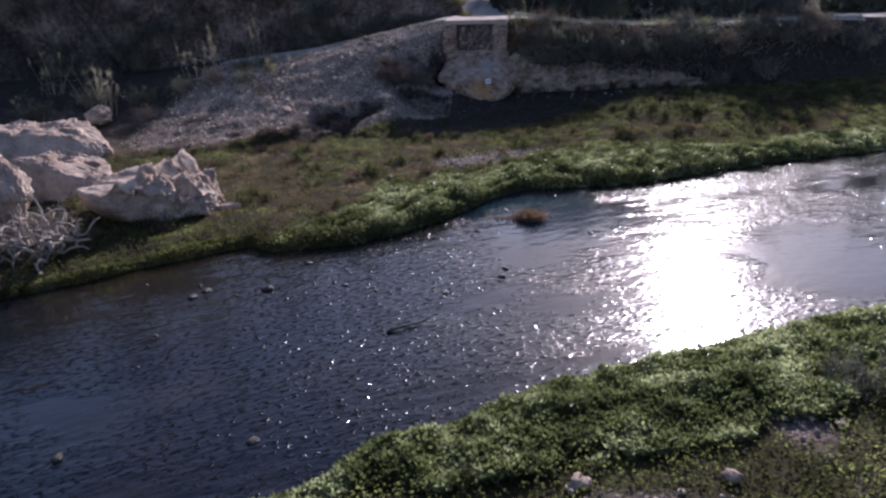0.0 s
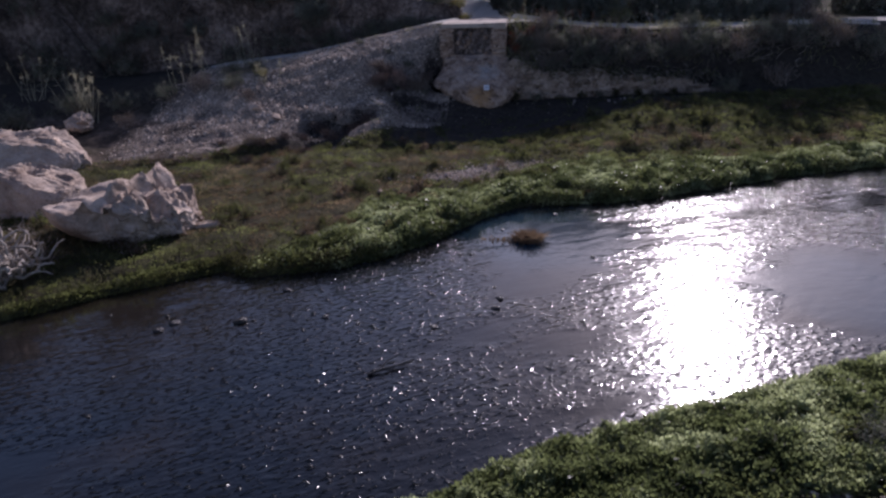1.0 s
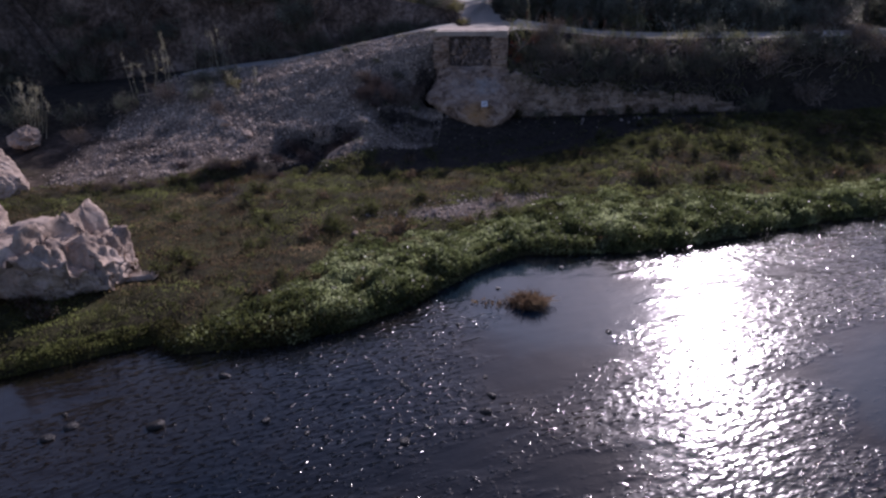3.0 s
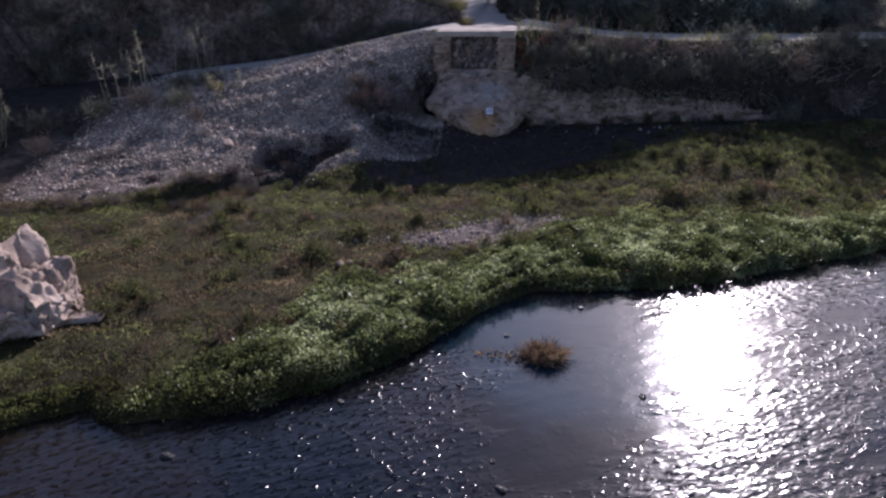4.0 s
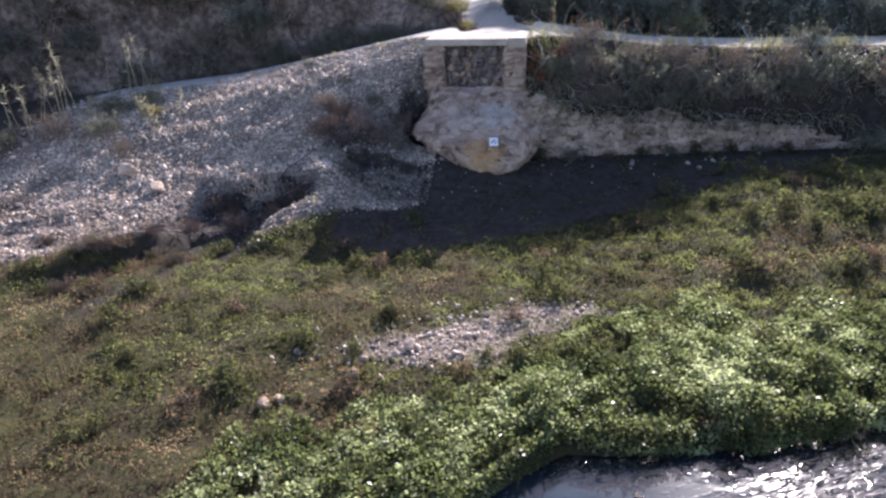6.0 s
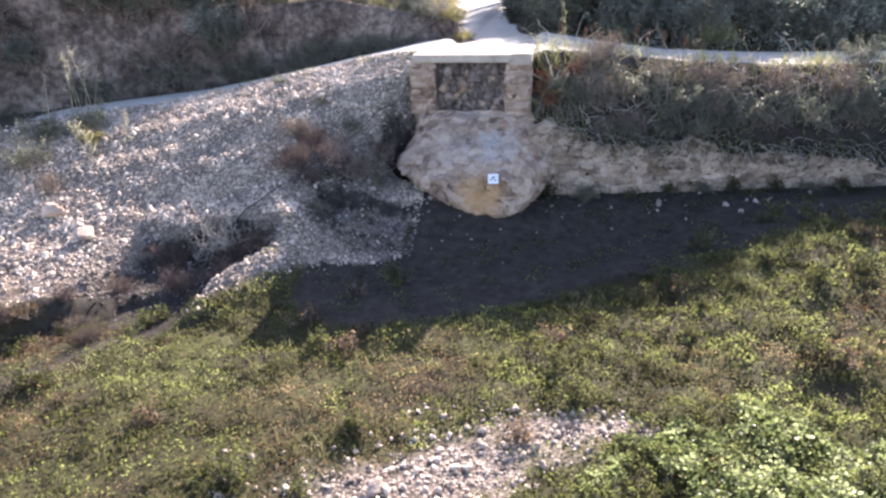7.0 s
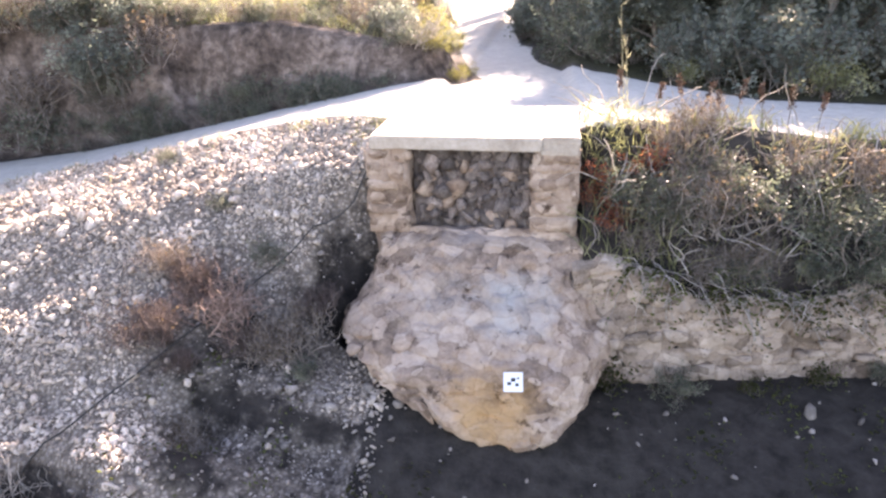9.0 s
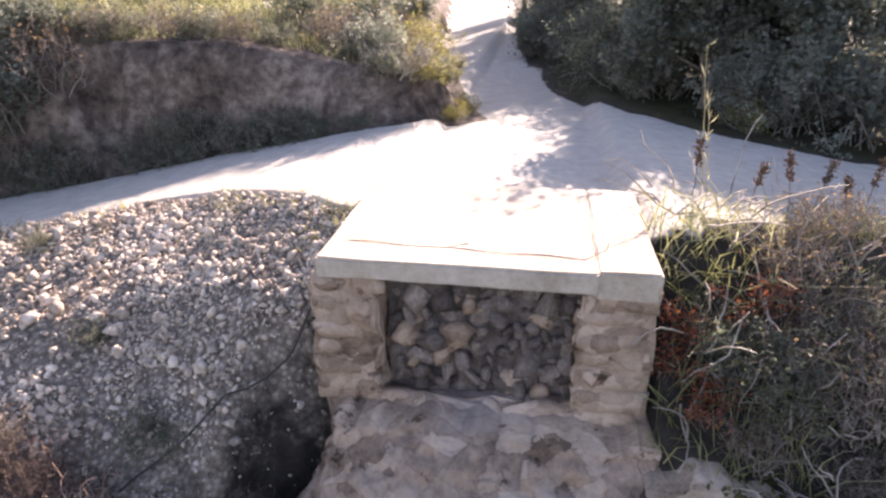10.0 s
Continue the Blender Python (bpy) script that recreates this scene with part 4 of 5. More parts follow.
def build_marker():
    at = nose_point(np.array(0.26), np.array(1.86))
    mk = thing("survey_marker", tuple(at), "small white survey target plate on the masonry", "marker")
    mk.matrix_world = pose(at[0] - 0.02, at[1] - 0.13, at[2], -34, 0, 6)
    m, n, l, p = nodes_of("white_plate")
    l.new(ramp(n, l, noise_tex(n, l, 14, 3), (0.3, (0.72, 0.72, 0.74)), (0.7, (0.82, 0.82, 0.84))), p.inputs["Base Color"])
    p.inputs["Roughness"].default_value = 0.5
    k, n, l, p = nodes_of("black_print")
    p.inputs["Base Color"].default_value, p.inputs["Roughness"].default_value = (0.02, 0.02, 0.02, 1), 0.6
    plate = part("plate", box_mesh("plate", (-0.13, -0.012, -0.13), (0.13, 0.012, 0.13), m, 0.004, 0, 0.0), mk)
    for x, z, s in ((-0.055, -0.02, 0.026), (0.0, 0.03, 0.03), (0.05, -0.035, 0.024), (0.065, 0.05, 0.016)):
        part("dot", box_mesh("dot", (x - s, -0.017, z - s * 0.8), (x + s, -0.0125, z + s * 0.8), k, 0.002, 0, 0.0), plate)
    return mk


build_marker()


# ---- boulders and driftwood by the river ----
def boulder(at, size, seed, label, turn=0.0, cuts=16, tilt=0.0, peak=0.0):
    """An angular broken block: a ball cut by many planes, then chipped and roughened."""
    r = np.random.RandomState(seed * 13 + 5)
    v, f = ico(5 if max(size) > 1 else 3)
    v = v * 1.25
    for _ in range(cuts):
        a = r.normal(size=3)
        a /= np.linalg.norm(a)
        v = v - np.outer(np.clip(v @ a - r.uniform(0.68, 0.98), 0, None), a)
    o = Vector((seed * 3.1, seed * 1.7, seed * 0.9))
    out = []
    for q in v:
        w = Vector(q)
        ridge, crag = abs(noise.noise(w * 1.5 + o)), abs(noise.noise(w * 3.6 + o))
        out.append(w * (1.10 - 0.30 * ridge - 0.26 * crag + 0.07 * noise.cell(w * 2.7 + o)) + noise.noise_vector(w * 3.4 + o) * 0.08 + noise.noise_vector(w * 9 + o) * 0.055)
    v = np.array([q[:] for q in out])
    v[:, 2] *= 1 + peak * smooth((v[:, 0] - 0.05) / 0.5) * (v[:, 2] > 0)
    v = v * np.array(size) / 2
    ob = new("boulder", np_mesh("boulder", v, f, BOULDER, False))
    z = float(ground_z(at[0], at[1]))
    ob.matrix_world = pose(at[0], at[1], z + size[2] * 0.38, tilt, 0, turn)
    return tagged(ob, label, "boulder", "boulders by the river")


def ledge_rock(at, size, seed, label, top, front, turn=0.0, crag=(0, 1)):
    """A fallen block of bedrock: flat shaded face, uneven top line, broken crags towards one end."""
    n = 60
    bm = bmesh.new()
    bmesh.ops.create_cube(bm, size=2.0)
    bmesh.ops.subdivide_edges(bm, edges=bm.edges[:], cuts=n, use_grid_fill=True)
    o = Vector((seed * 2.3, seed * 1.1, seed * 0.7))
    xs = np.linspace(-1, 1, len(top))
    for v in bm.verts:
        c = v.co.copy()
        ball = c.normalized() * 1.12
        c = c.lerp(ball, 0.16)
        reach = math.hypot(c.x, c.y)
        if reach > 1e-6:
            side = max(abs(c.x), abs(c.y)) / reach
            trim = side + (1 - side) * 0.25
            c.x, c.y = c.x * trim, c.y * trim
        u = (c.z + 1) / 2
        h = float(np.interp(c.x, xs, top))
        rough = float(np.interp(c.x, [-1, -0.05, 0.3, 1], [crag[0], crag[0], crag[1], crag[1]]))
        w = Vector((c.x * size[0] / 2, c.y * size[1] / 2, (u * h - 0.15) * size[2]))
        w.y += front * size[1] * (u - 0.5) * (c.y < 0)
        q = w * 1.15 + o
        step = noise.cell(q * 1.3) * 0.10 + noise.cell(q * 2.9) * 0.05
        ridge = abs(noise.noise(q * 1.6)) * 0.26 + abs(noise.noise(q * 3.7)) * 0.16
        chip = (noise.voronoi(q * 1.5)[0][0] * 0.26 + noise.voronoi(q * 3.3)[0][0] * 0.17 + noise.voronoi(q * 7.1)[0][0] * 0.09) * (0.2 + 1.1 * rough)
        w -= Vector((c.x, c.y, 0.7 * u)).normalized() * chip
        push = noise.noise_vector(q * 0.7) * 0.18 + noise.noise_vector(q * 2.4) * (0.03 + 0.10 * rough) + noise.noise_vector(q * 7) * (0.02 + 0.05 * rough) + noise.noise_vector(q * 15) * 0.012
        w += push + Vector((noise.noise(o * 1.3 + w * 0.9), noise.noise(o * 2.1 + w * 0.9), 0)) * 0.28 - Vector((c.x, c.y, 0.8 * u)) * (ridge * (0.08 + 0.5 * rough)) + Vector((0, 0, u)) * step * (0.3 + rough) * 2
        v.co = w
    for face in bm.faces:
        face.smooth = True
    ob = part("boulder", bm, None, label, BOULDER)
    ob.matrix_world = pose(at[0], at[1], float(ground_z(at[0], at[1])), 0, 0, turn)
    return tagged(ob, label, "boulder", "boulders by the river")


ledge_rock((-9.95, 20.0), (4.3, 3.5, 1.25), 21, "long pale limestone boulder with a jagged raised end", (0.85, 0.98, 1.0, 1.02, 1.05, 1.5, 1.15, 1.15, 1.05, 0.85), -0.2, -8, (0.03, 0.62))
ledge_rock((-14.4, 21.5), (3.3, 2.4, 1.0), 3, "pale limestone boulder with flat shaded face", (1.3, 1.45, 1.4, 1.35, 1.1, 0.75), 0.2, 6, (0.25, 0.05))
ledge_rock((-13.6, 16.8), (2.7, 2.6, 2.3), 4, "tall craggy limestone boulder by the water", (1.2, 1.3, 1.25, 1.0, 0.8), 0.25, -25, (0.5, 0.5))
ledge_rock((-18.6, 26.0), (6.2, 3.0, 1.25), 5, "broad limestone boulder behind the others", (1.1, 1.15, 1.2, 1.2, 1.0, 0.6), 0.2, 4, (0.3, 0.15))
for x, y, s, k in ((-3.0, 23.35, 0.19, 7), (-2.8, 23.5, 0.14, 8), (-1.85, 24.4, 0.22, 9), (2.75, 7.9, 0.24, 10), (-0.6, 8.55, 0.4, 11), (-18.6, 30.3, 1.1, 12), (4.9, 8.2, 0.22, 13), (-1.0, 25.4, 0.22, 15), (-9.9, 32.3, 0.4, 16), (-11.2, 33.0, 0.5, 17)):
    boulder((x, y), (s * 1.3, s, s * 0.75), k, "loose pale stone on the bank", k * 40, 10)


def slope_cable():
    """A thin dark line from the masonry's upper corner down over the slope."""
    x = np.interp(np.linspace(0, 8, 60), np.arange(9), [-2.70, -2.95, -3.6, -4.4, -5.3, -6.05, -7.2, -7.85, -8.45])
    y = np.interp(np.linspace(0, 8, 60), np.arange(9), [37.5, 37.2, 36.8, 36.4, 35.0, 33.6, 32.6, 31.75, 30.1])
    line = on_ground(x, y, 0.07)
    line[:20, 2] = np.maximum(line[:20, 2], np.linspace(4.2, 2.5, 20))
    for _ in range(4):
        line[1:-1, 2] = np.maximum((line[:-2, 2] + line[2:, 2]) / 2, line[1:-1, 2])
    me = np_mesh("cable", *tubes(line[None], np.full((1, 60), 0.013), 6), WET_STONE, True)
    tagged(new("cable", me), "thin black cable lying down the gravel slope", "cable")


slope_cable()


def flat_slab():
    """A thin broken slab lying on the bank beside the long boulder."""
    me = box_mesh("stone_slab", (-0.45, -0.16, -0.05), (0.45, 0.16, 0.07), BOULDER, 0.025, 4, 0.03, 8)
    ob = new("stone_slab", me)
    ob.matrix_world = pose(-7.75, 20.05, float(ground_z(-7.75, 20.05)) + 0.07, 3, -4, 8)
    tagged(ob, "thin pale stone slab lying beside a boulder", "stone")


flat_slab()


def driftwood():
    r = np.random.RandomState(9)
    th = thing("driftwood", (-11.7, 16.1, float(ground_z(-11.7, 16.1))), "tangle of pale drift branches caught between boulders", "driftwood")
    base = np.stack([r.uniform(-1.2, 1.1, 120), r.uniform(-0.8, 0.8, 120), r.uniform(0.0, 0.7, 120)], -1)
    main = stems(r, base, r.uniform(0.5, 1.5, 120), 0.1, 0.5, 7, 0.10)
    tagged(part("branch_tangle", np_mesh("branch_tangle", *tubes(main, taper(main, 0.055, 0.012), 6), DRY_TWIG), th), kind="stuff")
    fine = forks(r, main, 4, 0.6)
    tagged(part("twig_tangle", np_mesh("twig_tangle", *tubes(fine, taper(fine, 0.01, 0.003)), SCRUB_TWIG), th), kind="stuff")


driftwood()


# ---- stones in the river, tuft, drift stick ----
def river_stones():
    r = np.random.RandomState(12)
    shapes = []
    for k in range(5):
        me = np_mesh("river_stone", *stone_shape(70 + k, 2, 0.12, 0.2), WET_STONE)
        shapes.append(me)
    spots = [(-6.2, 14.3, 0.10), (-4.5, 14.85, 0.13), (-6.0, 14.65, 0.10), (-3.95, 16.5, 0.09), (0.0, 14.9, 0.08), (1.3, 15.9, 0.09), (1.36, 16.4, 0.08), (-0.3, 8.9, 0.13), (-5.7, 8.4, 0.10), (-2.6, 9.1, 0.09)]
    for _ in range(16):
        x = r.uniform(-8, 4)
        spots.append((x, float(far_edge(np.array(x))) - r.uniform(0.6, 6.5), r.uniform(0.03, 0.07)))
    for x, y, s in spots:
        ob = new("river_stone", shapes[r.randint(5)])
        ob.matrix_world = pose(x, y, s * 0.12, 0, 0, r.uniform(0, 360)) @ Matrix.Diagonal((s * 1.3, s, s * 0.6, 1))
        tagged(ob, "dark wet stone breaking the river surface", "stone", "stones in the river")


river_stones()
r0 = np.random.RandomState(21)
tuft = thing("grass_tuft", (2.0, 20.15, 0.0), "rusty dry grass tuft standing in shallow water", "grass tuft")
ang, rad = r0.uniform(0, 6.28, 900), np.sqrt(r0.rand(900)) * 0.30
tagged(part("blade_mass", np_mesh("blade_mass", *blades(r0, np.stack([np.cos(ang) * rad * 1.25, np.sin(ang) * rad, 0 * rad - 0.03], -1), r0.uniform(0.18, 0.42, 900) * (1.15 - rad), 0.012, 0.6), RUST_GRASS), tuft), kind="stuff")
weed = r0.uniform(0, 6.28, 200)
tagged(part("root_mat", np_mesh("root_mat", *leaves(r0, np.stack([np.cos(weed) * r0.uniform(0, 0.9, 200) - 0.5, np.sin(weed) * r0.uniform(0, 0.35, 200), 0.005 + 0 * weed], -1), 0.10, 0.4, 0.1), BROWN), tuft), kind="stuff")
stick = np.array([[(-1.05, 12.9, 0.02), (-0.8, 13.05, 0.06), (-0.55, 13.2, 0.05), (-0.2, 13.45, 0.08)]])
fork = np.array([[(-0.8, 13.05, 0.05), (-0.75, 13.3, 0.1), (-0.6, 13.42, 0.12), (-0.5, 13.5, 0.16)]])
sv = join(tubes(stick, taper(stick, 0.03, 0.012), 6), tubes(fork, taper(fork, 0.016, 0.006), 6))
tagged(new("drift_stick", np_mesh("drift_stick", *sv, WET_STONE)), "dark forked stick lying in the shallow river", "stick")


# ---- plants of the banks ----
def cover(name, r, at, size, material, label, category, wide=0.5, up=0.5, grass=None):
    me = np_mesh(name, *(leaves(r, at, size, wide, up) if grass is None else blades(r, at, grass, *size)), material)
    return tagged(new(name, me), label, category, kind="stuff")


def strip(r, count, x_lo, x_hi, depth):
    """Random places in a strip: x and a share of the depth there."""
    x = r.uniform(x_lo, x_hi, count)
    k = r.rand(count)
    return x, k, np.interp(x, depth[0], depth[1])


def far_cress():
    r = np.random.RandomState(31)
    x, k, w = strip(r, 620000, -22, 22, ([-22, -12, -6, -5, -4, -3, -1, 0.5, 1.8, 4.9, 8, 11, 22], [0.5, 0.6, 0.8, 0.9, 2.0, 4.6, 4.4, 3.0, 2.8, 4.2, 3.2, 2.6, 2.2]))
    w = w * (1 + 0.45 * fbm(x, x * 0, 2.6, 11))
    keep = r.rand(len(x)) < w / 6.2
    x, k, w = x[keep], k[keep], w[keep]
    edge = 0.16 * fbm(x, x * 0, 0.8, 12)
    y = far_edge(x) - 0.02 + edge + k * w
    ok = fbm(x, y, 1.3, 14) + 0.9 * (1 - k) > -0.35
    x, y, k, w = x[ok], y[ok], k[ok], w[ok]
    mound = (0.16 + 0.20 * smooth(w / 2.5)) * smooth(k * 9 + 0.35) * (1.0 - 0.75 * k ** 2) * (0.8 + 0.55 * fbm(x, y, 1.0, 13) + 0.35 * fbm(x, y, 0.45, 15))
    z = np.maximum(ground_z(x, y), 0.0) + np.clip(mound, 0.03, 1) * np.sqrt(r.rand(len(x)))
    at, size = np.stack([x, y, z], -1), r.uniform(0.03, 0.085, len(x))
    dull = x + 1.3 * fbm(x, y, 1.2, 29) + r.normal(0, 0.9, len(x)) < -3.3
    dull |= r.rand(len(x)) < 0.5 * smooth(0.2 - fbm(x, y, 1.6, 30))
    cover("watercress", r, at[~dull], size[~dull], CRESS, "bright green watercress mounds at the water's edge", "watercress", 0.75, 0.55)
    cover("bank_herbs", r, at[dull], size[dull] * 0.8, GRASS, "dull olive herbs along the water's edge", "herbs", 0.6, 0.5)


def near_cress():
    r = np.random.RandomState(32)
    x, k, w = strip(r, 290000, -9, 22, ([-9, -3, 0, 1.5, 5, 22], [0.6, 0.9, 1.3, 2.6, 3.2, 3.2]))
    edge = 0.18 * fbm(x, x * 0, 0.7, 16)
    y = near_edge(x) + 0.08 + edge - k * w
    ok = fbm(x, y, 1.1, 17) + 0.8 * (1 - k) > -0.3
    x, y, k = x[ok], y[ok], k[ok]
    mound = 0.34 * smooth(k * 7 + 0.35) * (1 - 0.6 * k ** 2) * (0.8 + 0.55 * fbm(x, y, 1.0, 18) + 0.35 * fbm(x, y, 0.45, 19))
    z = np.maximum(ground_z(x, y), 0.0) + np.clip(mound, 0.03, 1) * np.sqrt(r.rand(len(x)))
    cover("watercress", r, np.stack([x, y, z], -1), r.uniform(0.05, 0.13, len(x)), CRESS, "watercress mat along the near bank", "watercress", 0.42, 0.8)


far_cress()
near_cress()


def meadow():
    r = np.random.RandomState(33)
    n = 800000
    x, k = r.uniform(-24, 22, n), r.rand(n)
    lo, hi = far_edge(x) + 0.2, np.where((x > -4.2) & (x < 9.5), shade_soil_edge(x) + 0.4, np.interp(x, TOE_X, TOE_Y) + 0.9)
    y = lo + k * (hi - lo)
    tone = fbm(x, y, 3.2, 20) + 0.6 * fbm(x, y, 0.9, 21)
    brown = tone + 1.15 * np.exp(-((x + 5.2) / 3.4) ** 2 - ((y - 23.0) / 3.0) ** 2) + 0.45 * smooth((-4 - x) / 5)
    thick = r.rand(n) < 0.45 + 0.4 * fbm(x, y, 0.8, 22) + 0.3 * fbm(x, y, 0.3, 23)
    thick &= bare_at(x, y) < r.uniform(0.2, 0.8, n)
    thick &= np.maximum(0.9 * dark_streak(x, y), hollows(x, y)) < r.uniform(0.25, 0.9, n)
    tall = np.clip(0.08 + 0.20 * fbm(x, y, 0.8, 24) + 0.14 * fbm(x, y, 0.35, 25), 0.015, 0.5)
    z = ground_z(x, y) + tall * np.sqrt(r.rand(n))
    at = np.stack([x, y, z], -1)
    g, b = thick & (brown < 0.5 + r.normal(0, 0.25, n)), thick & (brown >= 0.5 + r.normal(0, 0.25, n))
    cover("meadow_herbs", r, at[g], r.uniform(0.026, 0.07, g.sum()), GRASS, "low olive and yellow-green meadow herbs", "meadow", 0.6, 0.5)
    cover("dry_herbs", r, at[b], r.uniform(0.025, 0.06, b.sum()), BROWN, "low brown withered herbs on the flat", "dry grass", 0.5, 0.4)
    s = r.rand(n) < 0.025 + 0.26 * (fbm(x, y, 1.2, 26) > 0.3)
    s &= thick
    base = on_ground(x[s], y[s])
    cover("meadow_grass", r, base, (0.006, 0.3), STRAW, "thin straw-coloured grass among the herbs", "grass", grass=r.uniform(0.08, 0.26, s.sum()))
    # sparse dark plants on the bare soil below the masonry
    n = 26000
    x = r.uniform(-5.5, 12, n)
    lo, hi = shade_soil_edge(x), wall_line(x) - 0.1
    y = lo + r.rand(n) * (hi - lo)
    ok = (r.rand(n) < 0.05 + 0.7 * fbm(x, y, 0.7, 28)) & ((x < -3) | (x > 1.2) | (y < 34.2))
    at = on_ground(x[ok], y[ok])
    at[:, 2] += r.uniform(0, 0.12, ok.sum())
    cover("soil_herbs", r, at, r.uniform(0.04, 0.10, ok.sum()), GRASS, "sparse dark weeds on shade-darkened soil below the masonry", "weeds", 0.5, 0.4)
    # near bank behind the cress
    n = 120000
    x, k = r.uniform(-4, 14, n), r.rand(n)
    y = near_edge(x) - 1.0 - k * 8
    ok = (bare_at(x, y) < r.uniform(0.1, 0.7, n)) & (r.rand(n) < 0.55 + 0.5 * fbm(x, y, 0.9, 27))
    at = on_ground(x[ok], y[ok], 0)
    at[:, 2] += r.uniform(0, 0.14, ok.sum())
    cover("meadow_herbs", r, at, r.uniform(0.035, 0.09, ok.sum()), GRASS, "mixed green and dry herbs on the near bank", "meadow", 0.6, 0.5)
    # grass field above the earth bank
    n = 45000
    x, y = r.uniform(-26, -3, n), r.uniform(41, 62, n)
    c = zones(x, y)[6]
    ok = c > 1.3
    base = on_ground(x[ok], y[ok])
    cover("field_grass", r, base, (0.012, 0.4), TALL_GRASS, "sunlit grass field above the earth bank", "grass", grass=r.uniform(0.12, 0.32, ok.sum()))


meadow()


# ---- broken stone on the slope ----
def slope_stones():
    r = np.random.RandomState(41)
    n = 190000
    x, y = r.uniform(-16.5, -2.0, n), r.uniform(26.5, 40.8, n)
    s = zones(x, y)[2]
    dens = smooth((s - 0.04) * 8) * (s < 1.0) * smooth((x + 16.5) / 3) * ((y < 36.2) | (x < -2.66))
    ok = r.rand(n) < dens * np.clip(1 - 0.9 * hollows(x, y), 0.14, 1) * np.clip(gravel_side(x, y), 0.02, 1) * (1 - 0.66 * soily(x, y)) * (1 - 0.75 * earthy(x, y)) * np.clip(0.55 + 0.5 * fbm(x, y, 1.5, 42) + 0.45 * fbm(x, y, 0.5, 43), np.where((x > -4.6) & (y > 35.8), 0.5, 0.18), 1)
    x, y = x[ok], y[ok]
    size = np.clip(r.lognormal(-3.72, 0.52, len(x)), 0.014, 0.16)
    big = np.argsort(-size * (1 + 0.3 * (np.abs(x + 6) < 4)))[:280]
    size = np.where(soily(x, y) > 0.35, size * 0.72, size)
    rest = np.setdiff1d(np.arange(len(x)), big)
    at = on_ground(x, y)
    at[:, 2] += size * 0.25
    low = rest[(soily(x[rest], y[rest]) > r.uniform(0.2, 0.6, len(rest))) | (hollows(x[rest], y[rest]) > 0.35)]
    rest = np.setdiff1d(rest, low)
    tagged(new("soil_gravel", np_mesh("soil_gravel", *heap(r, at[low], size[low]), SHADE_STONE)), "small stones below the masonry, darkened for soil and shade", "gravel", kind="stuff")
    me = np_mesh("slope_gravel", *heap(r, at[rest], size[rest]), PEBBLE)
    tagged(new("slope_gravel", me), "loose pale angular gravel covering the slope", "gravel", kind="stuff")
    shapes = [np_mesh("stone", v, f, PEBBLE) for v, f in STONES]
    for k in big:
        piece("stone", shapes[k % len(shapes)], SITE["ground"], at[k], (size[k] * 1.15, size[k], size[k] * 0.75), r.uniform(0, 360, 3))
    # gravel bars on the flat and the near bank
    n = 9000
    x, y = np.concatenate([r.uniform(-4, 4, n), r.uniform(0, 9, n // 2)]), np.concatenate([r.uniform(23.5, 28.5, n), r.uniform(5.5, 10.5, n // 2)])
    ok = r.rand(len(x)) < bare_at(x, y) * 0.6
    at, size = on_ground(x[ok], y[ok]), np.clip(r.lognormal(-3.4, 0.45, ok.sum()), 0.015, 0.13)
    at[:, 2] += size * 0.3
    tagged(new("bar_gravel", np_mesh("bar_gravel", *heap(r, at, size), PEBBLE)), "patches of pale river gravel among the grass", "gravel", kind="stuff")
    # crumbs under the masonry
    n = 190
    x = np.where(r.rand(n) < 0.6, r.normal(-2.6, 0.9, n), r.uniform(-3, 8, n))
    y = wall_line(x) - 0.2 - np.abs(r.normal(0, 1.1, n))
    at, size = on_ground(x, y), np.clip(r.lognormal(-3.3, 0.5, n), 0.015, 0.16)
    at[:, 2] += size * 0.3
    tagged(new("fallen_rubble", np_mesh("fallen_rubble", *heap(r, at, size), SHADE_STONE)), "fallen rubble at the foot of the masonry", "rubble", kind="stuff")


slope_stones()


# ---- shrubs, reeds and trees ----
def shrub_kind(name, seed, radius, height, stalks, leaf_n, wood, leaf, label, category, leaf_size=0.07, twig=0.008, fork_n=4, up=0.7, wide=0.5):
    """One shrub at the origin: stems, twigs and leaves."""
    r = np.random.RandomState(seed)
    th = thing(name, (0, 0, 0), label, category)
    a, d = r.uniform(0, 6.28, stalks), np.sqrt(r.rand(stalks)) * radius * 0.6
    base = np.stack([np.cos(a) * d, np.sin(a) * d, 0 * a - 0.05], -1)
    main = stems(r, base, r.uniform(0.6, 1.1, stalks) * height, up, 0.22, 6)
    fine = forks(r, main, fork_n, radius * 0.55)
    finer = forks(r, fine, 2, radius * 0.3, 0.4, 3)
    wood_part = part("woody_frame", np_mesh("woody_frame", *tubes(main, taper(main, twig * 1.6, twig * 0.5), 4), wood), th)
    tagged(wood_part, kind="stuff")
    wood_part = part("twig_tangle", np_mesh("twig_tangle", *join(tubes(fine, taper(fine, twig * 0.8, twig * 0.35)), tubes(finer, taper(finer, twig * 0.5, twig * 0.25))), wood), th)
    tagged(wood_part, kind="stuff")
    if leaf_n:
        src = np.concatenate([fine[:, 1:].reshape(-1, 3), finer.reshape(-1, 3)])
        at = src[r.randint(0, len(src), leaf_n)] + r.normal(0, leaf_size * 0.7, (leaf_n, 3))
        at[:, 2] = np.maximum(at[:, 2], 0.02)
